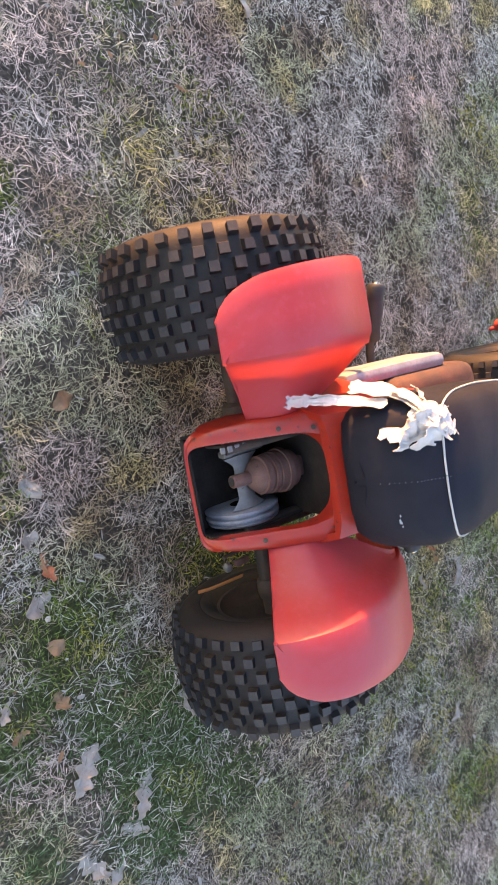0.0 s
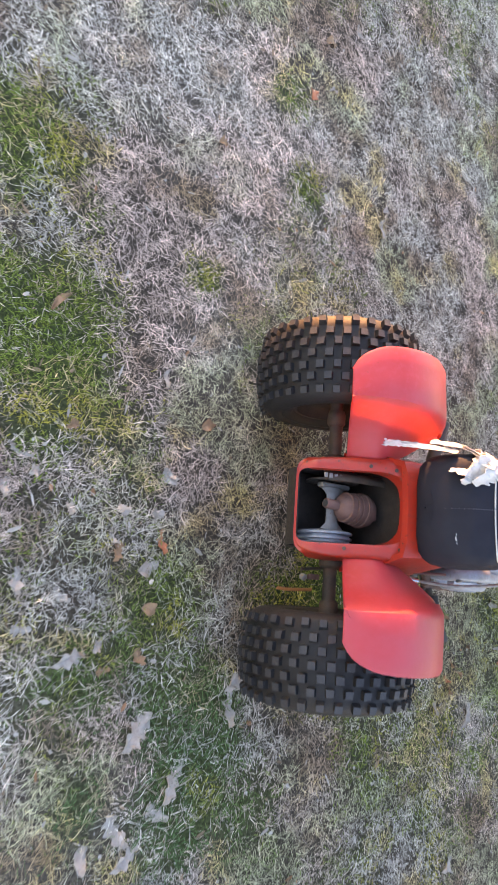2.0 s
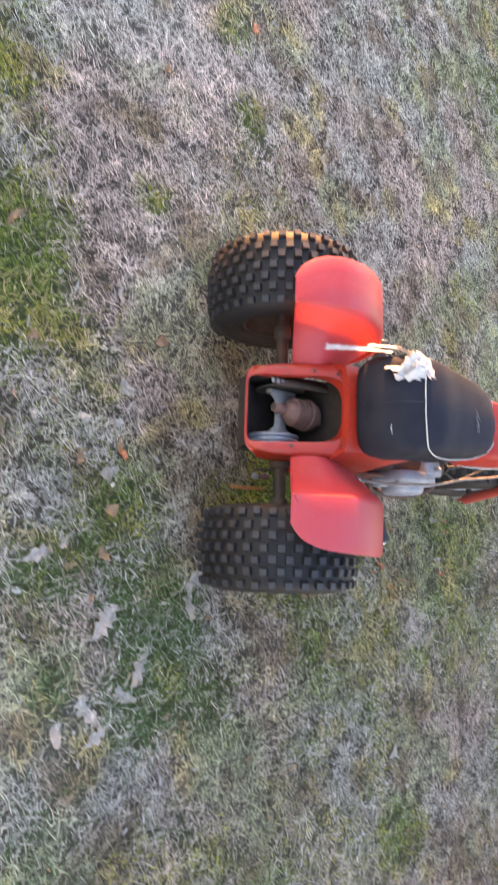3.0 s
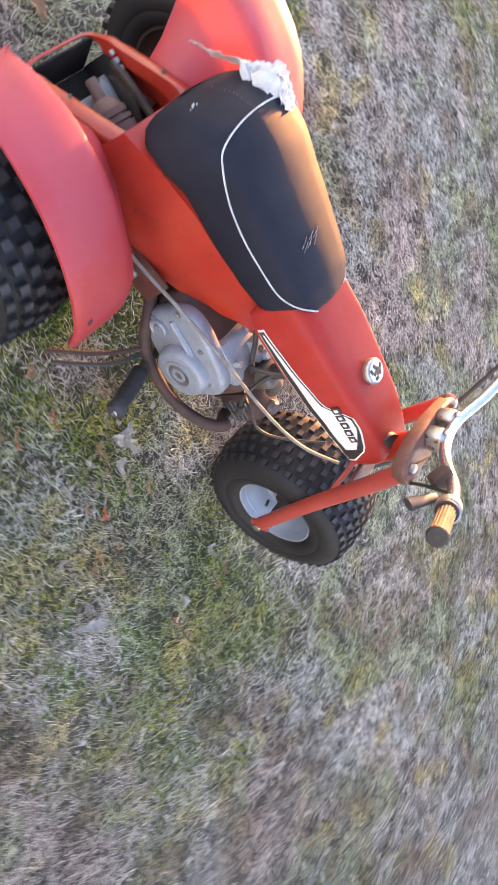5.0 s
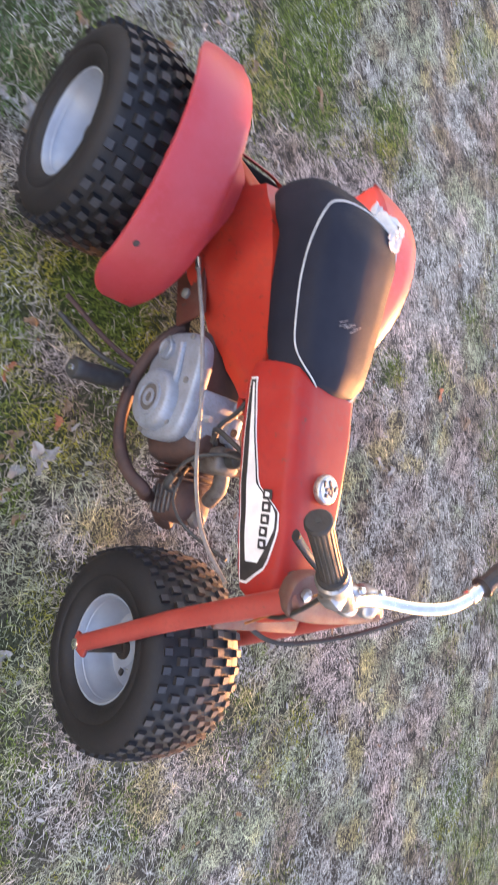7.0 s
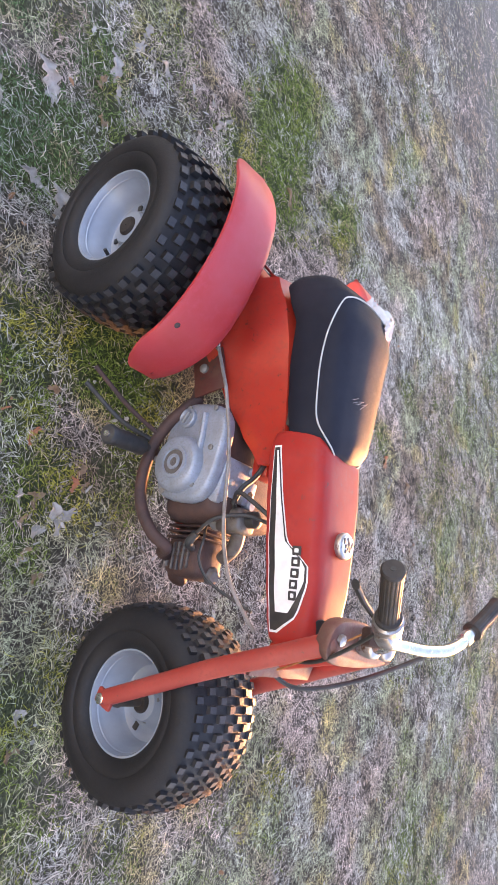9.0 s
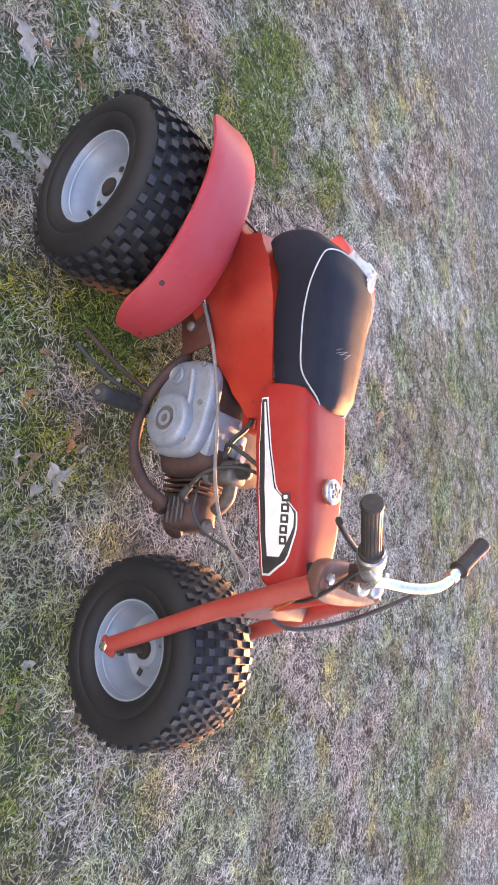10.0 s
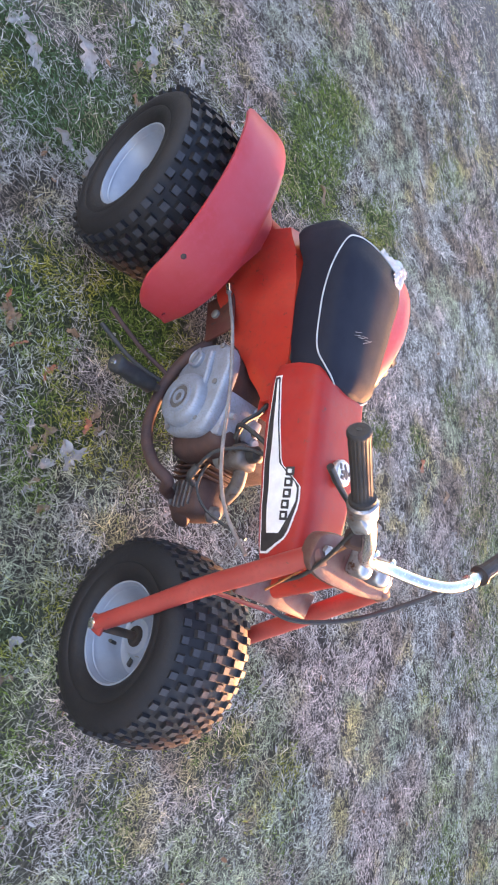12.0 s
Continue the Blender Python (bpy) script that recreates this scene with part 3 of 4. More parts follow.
for k in range(5):
    part("scuff", block((0.036 + 0.004 * math.sin(k * 2.2), -0.052 - 0.004 * k, 0.0), (0.007, 0.0035, 0.0012), 0.0004, Matrix.Rotation(0.9 * k, 3, "Z"), segments=1), PIPING, seat).location.z = seat_ring(0.036)[8][1] - 0.003
for k in range(16):
    part("stitch", block((0.0225 + 0.0040 * k, -0.002, 0.0), (0.0022, 0.0010, 0.0010), 0.0002, segments=1), SCUFF, seat).location.z = seat_ring(0.0225 + 0.0040 * k)[-1][1] + 0.0002
# steering head, fork and its braces
part("fork_stem", tube([(0.725, 0, 0.475), (0.752, 0, 0.500), (0.738, 0, 0.58), (0.735, 0, 0.612)], 0.022, 16, smooth=False), RED, trike, "red painted steering stem")
part("head_tube", tube([(0.768, 0, 0.455), (0.738, 0, 0.585)], 0.027, 18, smooth=False), RED, trike, "red painted steering head")
for s in (-1, 1):
    leg = [(0.732, s * 0.080, 0.612), (0.765, s * 0.096, 0.520), (0.806, s * 0.112, 0.400), (0.845, s * 0.122, 0.300), (0.872, s * 0.131, 0.232), (0.893, s * 0.137, 0.178)]
    if s > 0:
        leg = [(0.738, 0.124, 0.604), (0.768, 0.130, 0.520), (0.812, 0.136, 0.400), (0.850, 0.141, 0.295), (0.893, 0.146, 0.178)]
    tubeob = part("fork_leg", tube(leg, (0.0185, 0.0160), 16), FORKRED, trike, "red painted tubular fork leg, paint chipped")
    top = Vector(leg[0])
    part("leg_cap", capped([(-0.008, 0.0198), (0.006, 0.0204), (0.011, 0.018), (0.013, 0.011)], top, top - Vector(leg[1]), 20), BRIDGE, tubeob, "rust-stained plated cap")
    part("axle_tab", block((0.896, s * 0.139, 0.176), (0.030, 0.009, 0.046), 0.004, Matrix.Rotation(0.35, 3, "Y")), FORKRED, tubeob)
    part("axle_nut", capped([(0, 0.011), (0.010, 0.011), (0.012, 0.008)], (0.896, s * 0.142, 0.174), (0, s, 0), 6), CHROME, tubeob, "chrome axle nut")
part("front_axle", tube([(0.899, -0.14, 0.188), (0.899, 0.14, 0.188)], 0.0085, 12, smooth=False), IRON, trike)
plate = []
for dz, inset in ((-0.026, 0.004), (-0.006, 0.0), (0.000, 0.002), (0.003, 0.008), (0.003, 0.020)):
    ring = []
    for k in range(44):
        a = 2 * math.pi * k / 44
        c, s_ = math.cos(a), math.sin(a)
        y = 0.014 + (0.118 - inset) * math.copysign(abs(s_) ** 0.5, s_)
        slim = max(0.0, min(1.0, y / 0.12))
        ring.append((0.010 * slim + (0.041 - 0.017 * slim - inset * (1 - 0.4 * slim)) * math.copysign(abs(c) ** 0.6, c), y, dz))
    plate.append(ring)
tilt = Matrix.Translation((0.730, 0, 0.620)) @ Matrix.Rotation(0.28, 4, "Y")
bridge = part("top_bridge", loft([[tilt @ Vector(p) for p in ring] for ring in plate]), BRIDGE, trike, "maroon pressed steel top fork bridge, rust-stained")
for y in (-0.078, 0.108):
    part("bridge_nut", capped([(0, 0.010), (0.007, 0.010), (0.009, 0.007)], tilt @ Vector((-0.006, y, 0.003)), (0.28, 0, 0.96), 6), STAINED, bridge, "plated fork nut")
part("lower_bridge", block((0.783, 0.004, 0.470), (0.050, 0.20, 0.010), 0.004, Matrix.Rotation(0.33, 3, "Y")), BRIDGE, trike, "maroon lower fork bridge")
part("fork_brace", tube([(0.806, -0.112, 0.402), (0.806, 0.130, 0.420)], 0.0058, 8, smooth=False, flat=0.5), FORKRED, trike, "thin red fork brace")

# handlebar
bar = part("handlebar", tube([(0.690, -0.200, 0.762), (0.704, -0.160, 0.750), (0.722, -0.110, 0.722), (0.728, -0.05, 0.680), (0.722, 0.0, 0.662), (0.718, 0.05, 0.664),
                              (0.720, 0.120, 0.688), (0.712, 0.178, 0.708), (0.692, 0.224, 0.719), (0.660, 0.268, 0.728)], 0.011, 14), CHROME, trike, "worn chrome handlebar")


def grip(a, b, ribs):
    a, b = Vector(a), Vector(b)
    length = (b - a).length
    ax = (b - a).normalized()
    u = ax.orthogonal().normalized()
    w = ax.cross(u)
    segs = 8 * ribs
    rings = []
    for y, r, deep in ((0, 0.010, 0), (0, 0.0190, 0), (0.006, 0.0190, 0), (0.008, 0.0150, 0), (0.012, 0.0148, 1), (length * 0.5, 0.0146, 1), (length - 0.010, 0.0150, 1), (length - 0.007, 0.0162, 0), (length - 0.002, 0.0158, 0), (length, 0.0138, 0), (length, 0.006, 0)):
        ring = []
        for k in range(segs):
            t = 2 * math.pi * k / segs
            rr = r - (0.0011 * deep if k % 8 in (0, 1, 2) else 0)
            ring.append(a + ax * y + rr * (math.cos(t) * u + math.sin(t) * w))
        rings.append(ring)
    g = part("grip", loft(rings), GRIP, bar, "worn black rubber grip with long ribs")
    d = (b - a).normalized()
    part("grip_end_hole", capped([(0, 0.0035), (0.001, 0.0035)], b - d * 0.0002, d, 12), BLACK, g)
    return g


grip((0.690, -0.200, 0.762), (0.634, -0.298, 0.808), 16)
grip((0.670, 0.256, 0.726), (0.604, 0.336, 0.748), 10)
out = (Vector((0.634, -0.298, 0.808)) - Vector((0.690, -0.200, 0.762))).normalized()
house = part("throttle_housing", capped([(-0.030, 0.017), (-0.027, 0.021), (-0.004, 0.022), (-0.001, 0.019)], (0.690, -0.200, 0.762), out, 20), STAINED, bar, "cast alloy throttle housing")
part("housing_box", block((0.712, -0.180, 0.752), (0.030, 0.028, 0.026), 0.006, Matrix.Rotation(-0.5, 3, "Z")), STAINED, house)
part("throttle_lever", tube([(0.692, -0.170, 0.730), (0.672, -0.200, 0.724), (0.650, -0.230, 0.722)], (0.008, 0.0125), 10, flat=0.45), BLACK, bar, "black thumb throttle lever")
for s in (-1, 1):
    part("bar_clamp", block((0.722, 0.026 + s * 0.026, 0.640), (0.050, 0.034, 0.044), 0.013, Matrix.Rotation(0.28, 3, "Y"), segments=3), STAINED, trike, "oxidised alloy handlebar clamp")
    part("clamp_bolt", capped([(0, 0.006), (0.006, 0.006), (0.008, 0.004)], (0.706, 0.026 + s * 0.026, 0.664), (-0.27, 0, 1), 6), CHROME, trike)
part("switch_bracket", block((0.715, -0.105, 0.700), (0.030, 0.040, 0.026), 0.006, Matrix.Rotation(0.5, 3, "X")), RUST, trike, "rusty switch bracket")
part("lever_perch", capped([(0, 0.014), (0.016, 0.0145), (0.018, 0.012)], (0.690, 0.226, 0.720), (-0.55, 0.80, 0.15), 16), CHROME, bar)
part("black_cable", tube([(0.696, 0.214, 0.708), (0.742, 0.185, 0.640), (0.795, 0.125, 0.552), (0.820, 0.040, 0.490), (0.800, -0.01, 0.46), (0.770, -0.03, 0.47)], 0.0045, 8), BLACK, trike, "loose black control cable")
# orange wire added to imitate sunlit gold on the loom
part("bare_wire", tube([(0.712, -0.062, 0.655), (0.742, -0.066, 0.600), (0.772, -0.068, 0.545), (0.790, -0.060, 0.500)], 0.0020, 6), SUNLIT_ORANGE, trike, "thin wire with golden sunlight painted as orange")
part("wire_loom", tube([(0.700, -0.150, 0.735), (0.738, -0.105, 0.655), (0.765, -0.075, 0.585), (0.772, -0.05, 0.520)], 0.0036, 8), BLACK, trike, "dark taped wires")

# engine
crank = part("crankcase", block((0.415, 0.0, 0.262), (0.245, 0.220, 0.150), 0.03, Matrix.Rotation(-0.08, 3, "Y"), segments=3), RUST, trike, "dark oily engine crankcase")
cover_rings = []
outline = []
for k in range(40):
    a = 2 * math.pi * k / 40
    c, s_ = math.cos(a), math.sin(a)
    rx = 0.104 if c > 0 else 0.094
    outline.append((math.copysign(abs(c) ** 0.62, c) * rx, math.copysign(abs(s_) ** 0.62, s_) * 0.076))
for y, sc in ((-0.105, 1.0), (-0.112, 1.03), (-0.128, 1.02), (-0.134, 0.97), (-0.136, 0.90)):
    cover_rings.append([(0.402 + sc * (u + 0.10 * v), y, 0.274 + sc * (v - 0.16 * u)) for u, v in outline])
case = part("engine_cover", loft(cover_rings), ALLOY, crank, "dull cast alloy right engine cover")
part("clutch_boss", capped([(0, 0.059), (0.014, 0.0575), (0.022, 0.053), (0.025, 0.048), (0.0245, 0.034), (0.0275, 0.033), (0.0280, 0.027), (0.0245, 0.0255), (0.0245, 0.0165), (0.0275, 0.0155), (0.0275, 0.010), (0.0240, 0.0085)],
                           (0.436, -0.133, 0.256), (0, -1, 0), 36), ALLOY, case, "round cast clutch cover")
part("boss_groove", capped([(0, 0.0252), (0.0004, 0.0250)], (0.436, -0.1578, 0.256), (0, -1, 0), 32), CASTING, case, "grimy groove round the clutch cap")
part("filler_plug", capped([(0, 0.021), (0.010, 0.020), (0.012, 0.017), (0.010, 0.014)], (0.338, -0.133, 0.256), (0, -1, 0), 20), ALLOY, case)
part("plug_bar", block((0.338, -0.146, 0.256), (0.026, 0.008, 0.006), 0.002, Matrix.Rotation(0.6, 3, "Y")), GREY, case)
part("cover_rib", tube([(0.330, -0.137, 0.300), (0.39, -0.139, 0.302), (0.46, -0.137, 0.293)], 0.007, 8), ALLOY, case)
for u, v in ((-0.082, 0.05), (-0.085, -0.02), (0.0, 0.066), (0.075, 0.045), (0.088, -0.03), (0.02, -0.075)):
    part("case_screw", capped([(0, 0.006), (0.004, 0.006), (0.005, 0.004)], (0.402 + u, -0.135, 0.262 + v - 0.16 * u), (0, -1, 0), 8), GREY, case)
part("chain_case", block((0.34, 0.122, 0.25), (0.26, 0.030, 0.11), 0.012, Matrix.Rotation(-0.12, 3, "Y")), ALLOY, crank)
cyl = part("cylinder", block((0.535, 0.0, 0.228), (0.07, 0.080, 0.080), 0.02), RUST, trike, "finned dark engine cylinder")
for k in range(6):
    part("cooling_fin", block((0.508 + 0.0118 * k, -0.008, 0.228), (0.0050, 0.104, 0.098), 0.0015, segments=1), RUST, cyl)
head = part("cylinder_head", block((0.606, -0.016, 0.228), (0.088, 0.088, 0.104), 0.026, segments=4), RUST, trike, "rust-brown cylinder head with grey fins")
for k in range(5):
    part("head_fin", block((0.608, -0.058, 0.196 + 0.0135 * k), (0.058 - 0.003 * abs(k - 2) ** 2, 0.014, 0.0055), 0.0018, segments=1), CASTING, head)
part("fin_web", block((0.604, -0.056, 0.224), (0.006, 0.013, 0.060), 0.0015, segments=1), IRON, head)
part("tappet_cap", capped([(0, 0.019), (0.010, 0.019), (0.014, 0.014), (0.018, 0.012)], (0.636, -0.010, 0.272), (0.25, -0.2, 1), 6), CASTING, head)
part("side_cap", capped([(0, 0.022), (0.008, 0.022), (0.012, 0.017)], (0.645, -0.030, 0.205), (0.7, -0.6, 0), 20), RUST, head)
plug = part("spark_plug", tube([(0.592, -0.045, 0.256), (0.590, -0.075, 0.264)], 0.007, 10, smooth=False), CHROME, head, "spark plug with black cap")
part("plug_cap", tube([(0.590, -0.070, 0.263), (0.584, -0.092, 0.274), (0.565, -0.094, 0.292)], 0.0085, 10), BLACK, plug)
part("plug_lead", tube([(0.565, -0.094, 0.292), (0.535, -0.092, 0.330), (0.52, -0.060, 0.378), (0.53, -0.03, 0.42)], 0.0040, 8), BLACK, trike)
part("intake", tube([(0.600, 0.0, 0.290), (0.575, -0.01, 0.325), (0.545, -0.025, 0.342)], 0.015, 14), CASTING, trike, "rusty intake pipe")
carb = part("carburettor", block((0.528, -0.036, 0.338), (0.050, 0.056, 0.066), 0.012, segments=3), CASTING, trike, "grimy grey carburettor")
part("float_bowl", capped([(0, 0.021), (0.022, 0.021), (0.028, 0.015)], (0.528, -0.040, 0.312), (0, 0, -1), 20), GREY, carb)
part("carb_top", capped([(0, 0.017), (0.020, 0.017), (0.026, 0.010)], (0.524, -0.036, 0.372), (0, 0, 1), 18), BLACK, carb)
manifold = part("engine_top_casting", block((0.455, -0.062, 0.318), (0.096, 0.094, 0.060), 0.007, Matrix.Rotation(0.16, 3, "Y"), segments=2), ALLOY, trike, "pale alloy casting on top of the engine")
part("casting_step", block((0.470, -0.030, 0.349), (0.052, 0.034, 0.022), 0.005, Matrix.Rotation(0.16, 3, "Y")), ALLOY, manifold)
for x, y, r in ((0.424, -0.026, 0.010), (0.492, -0.022, 0.012), (0.462, -0.094, 0.007)):
    part("casting_lug", capped([(-0.012, r), (0.010, r), (0.014, r * 0.75)], (x, y, 0.350), (0.16, 0.0, 1), 14), ALLOY, manifold)
# flat dark disc imitates the shadow inside a hole
part("casting_hole", capped([(0, 0.008), (0.002, 0.008)], (0.473, -0.030, 0.3585), (0.16, 0, 1), 16), GRIME_SHADE, manifold)
part("casting_stud", capped([(0, 0.006), (0.012, 0.006)], (0.446, -0.108, 0.326), (0, -1, 0), 6), STAINED, manifold)
part("casting_gasket", block((0.455, -0.062, 0.2865), (0.100, 0.097, 0.004), 0.001, Matrix.Rotation(0.16, 3, "Y"), segments=1), GRIME_SHADE, manifold)
part("vent_pipe", tube([(0.500, -0.070, 0.352), (0.470, -0.075, 0.372), (0.440, -0.050, 0.382), (0.405, -0.035, 0.392)], 0.0055, 10), BLACK, trike, "thin black rubber breather pipe")
part("fuel_hose", tube([(0.505, -0.055, 0.345), (0.480, -0.085, 0.372), (0.500, -0.080, 0.412), (0.53, -0.06, 0.450)], 0.0048, 8), BLACK, trike, "black fuel hose")
part("exhaust_pipe", tube([(0.612, -0.030, 0.185), (0.606, -0.085, 0.200), (0.600, -0.118, 0.240), (0.575, -0.140, 0.215), (0.525, -0.148, 0.180), (0.466, -0.148, 0.166), (0.400, -0.146, 0.176),
                           (0.352, -0.142, 0.202), (0.318, -0.136, 0.235), (0.285, -0.11, 0.25)], 0.0125, 14), RUST, trike, "rusty brown guard pipe beside the engine")
part("engine_mount", block((0.412, -0.010, 0.378), (0.050, 0.055, 0.040), 0.008), RED, trike)
for y in (-1, 1):
    peg = part("footpeg_bar", tube([(0.405, y * 0.06, 0.168), (0.405, y * 0.17, 0.176), (0.415, y * 0.20, 0.186)], 0.009, 10), IRON, trike)
    part("footpeg_rubber", capped([(0, 0.016), (0.004, 0.019), (0.03, 0.017), (0.06, 0.019), (0.09, 0.017), (0.112, 0.020), (0.118, 0.016)], (0.408, y * 0.178, 0.178), (0.10, y, 0.23), 16), BLACK, peg,
         "black rubber footpeg")
    part("peg_bolt", capped([(0, 0.007), (0.004, 0.006)], (0.420, y * 0.293, 0.205), (0.10, y, 0.23), 8), CHROME, peg)
part("brake_rod", tube([(0.372, -0.150, 0.190), (0.335, -0.215, 0.160), (0.270, -0.290, 0.120)], 0.0050, 8), RUST, trike, "thin dark brake pedal rod")
part("pedal_arm", tube([(0.385, -0.150, 0.175), (0.360, -0.215, 0.140), (0.300, -0.285, 0.095)], 0.0052, 8), BLACK, trike, "thin dark pedal arm")
part("brake_cable", tube([(0.183, -0.142, 0.305), (0.245, -0.148, 0.335), (0.300, -0.148, 0.356), (0.42, -0.138, 0.378), (0.54, -0.115, 0.372), (0.62, -0.105, 0.386), (0.678, -0.095, 0.412), (0.735, -0.070, 0.448)], 0.0037, 8),
     CABLE, trike, "long grey brake cable along the engine")
part("cable_ferrule", tube([(0.166, -0.140, 0.297), (0.190, -0.143, 0.308)], 0.0062, 10, smooth=False), CHROME, trike)
part("vent_hose", tube([(0.545, -0.06, 0.285), (0.58, -0.10, 0.318), (0.62, -0.105, 0.320), (0.66, -0.085, 0.345), (0.70, -0.05, 0.42)], 0.003, 8), BLACK, trike)

# the arm's orange carries sunlight that the left wheel blocks here
arm = part("brake_arm", tube([(-0.128, -0.178, 0.188), (-0.100, -0.180, 0.192), (-0.040, -0.178, 0.200)], 0.0048, 8, flat=0.5), SUNLIT_ORANGE, trike, "rusty brake arm, sunlit orange painted in, beside the axle")
part("arm_bolt", capped([(0, 0.008), (0.010, 0.008), (0.012, 0.005)], (-0.070, -0.150, 0.200), (0, -0.3, 1), 6), GREY, arm)
part("arm_clevis", block((-0.040, -0.150, 0.205), (0.030, 0.012, 0.010), 0.002), HOUSING, arm)
part("rear_brake_rod", tube([(-0.070, -0.135, 0.196), (0.05, -0.128, 0.200), (0.18, -0.135, 0.255)], 0.0035, 8), IRON, trike)
# what shows in the rear well
housing = part("axle_housing", capped([(-0.066, 0.0100), (-0.064, 0.0108), (-0.032, 0.0108), (-0.031, 0.0150), (-0.022, 0.0250), (-0.012, 0.0290), (-0.0115, 0.0330), (0.000, 0.0335), (0.0005, 0.0300), (0.004, 0.0300),
                             (0.0045, 0.0350), (0.012, 0.0350), (0.0125, 0.0315), (0.016, 0.0315), (0.0165, 0.0360), (0.030, 0.0360), (0.0305, 0.0390), (0.040, 0.0390), (0.0405, 0.0340), (0.056, 0.0330)],
                            (-0.002, 0.004, 0.264), (1, -0.06, 0.04), 32), HOUSING, trike, "rusty stepped axle housing in the well")
part("housing_hole", capped([(0, 0.008), (0.001, 0.008)], (-0.0682, 0.0080, 0.2614), (-1, 0.06, -0.04), 14), BLACK, housing)
part("housing_neck", block((0.082, 0.0, 0.262), (0.06, 0.036, 0.034), 0.006), HOUSING, trike)
part("drive_chain", tube([(-0.075, 0.066, 0.268), (0.0, 0.068, 0.285), (0.10, 0.068, 0.290), (0.30, 0.07, 0.25)], 0.008, 8, flat=1.6), IRON, trike, "black drive chain")
part("sprocket", capped([(0, 0.060), (0.005, 0.060)], (-0.005, 0.062, 0.215), (0, 1, 0), 30), IRON, trike, "dark toothed sprocket")
for k in range(9):
    part("chain_link", block((-0.085 + 0.0135 * k, 0.066, 0.277 + 0.0016 * k), (0.009, 0.010, 0.004), 0.001, Matrix.Rotation(-0.13, 3, "Y"), segments=1), GREY, trike)
spool = []
for k in range(13):
    y = -0.048 + 0.094 * k / 12
    f = abs(2 * k / 12 - 1)
    half = 0.013 + 0.020 * max(0.0, (f - 0.62) / 0.38) ** 1.5
    spool.append([(-0.030 - half, y, 0.238), (-0.030 - half * 0.4, y, 0.243), (-0.030 + half * 0.4, y, 0.243), (-0.030 + half, y, 0.238)])
part("housing_bracket", sheet(spool, 0.008), GREY, trike, "bare grey cast bracket")
part("bracket_flange", block((-0.022, 0.051, 0.238), (0.085, 0.012, 0.020), 0.004), GREY, trike)
drum = turned([(0, 0.02), (0, 0.060), (0.003, 0.066), (0.007, 0.066), (0.009, 0.059), (0.012, 0.059), (0.014, 0.066), (0.018, 0.066), (0.020, 0.060), (0.023, 0.060), (0.025, 0.064), (0.028, 0.062), (0.028, 0.02)],
              (-0.018, -0.048, 0.205), (0, -1, 0), 40)
part("brake_drum", drum, ALLOY, trike, "ribbed alloy brake drum")
for s in (-1, 1):
    part("axle_bearing", capped([(0, 0.026), (0.018, 0.026), (0.024, 0.020)], (REAR_X, s * 0.105, AXLE), (0, s, 0), 20), IRON, trike)
    part("rear_frame_tube", tube([(-0.05, s * 0.085, 0.245), (0.05, s * 0.09, 0.24), (0.20, s * 0.095, 0.235), (0.33, s * 0.09, 0.22)], 0.013, 10), IRON, trike)
part("skid_tube", tube([(0.30, -0.085, 0.20), (0.42, -0.06, 0.165), (0.50, -0.03, 0.170), (0.54, -0.02, 0.185)], 0.014, 12), RED, trike, "red lower frame tube")

# ---- the lawn ----
rng = np.random.default_rng(7)
_lat = rng.random((64, 64))


def value_noise(x, y, size):
    """Smooth noise over the plan, 0 to 1, with blobs of that size."""
    u, v = np.asarray(x) / size + 100.0, np.asarray(y) / size + 100.0
    i, j = np.floor(u).astype(int), np.floor(v).astype(int)
    f, g = u - i, v - j
    f, g = f * f * (3 - 2 * f), g * g * (3 - 2 * g)
    a, b = _lat[i % 64, j % 64], _lat[(i + 1) % 64, j % 64]
    c, d = _lat[i % 64, (j + 1) % 64], _lat[(i + 1) % 64, (j + 1) % 64]
    return (a * (1 - f) + b * f) * (1 - g) + (c * (1 - f) + d * f) * g


def fbm(x, y, size, octaves=4):
    total, amp, norm = 0.0, 1.0, 0.0
    for k in range(octaves):
        total = total + amp * value_noise(np.asarray(x) + 7.3 * k, np.asarray(y) - 4.1 * k, size / 2 ** k)
        norm += amp
        amp *= 0.55
    return total / norm


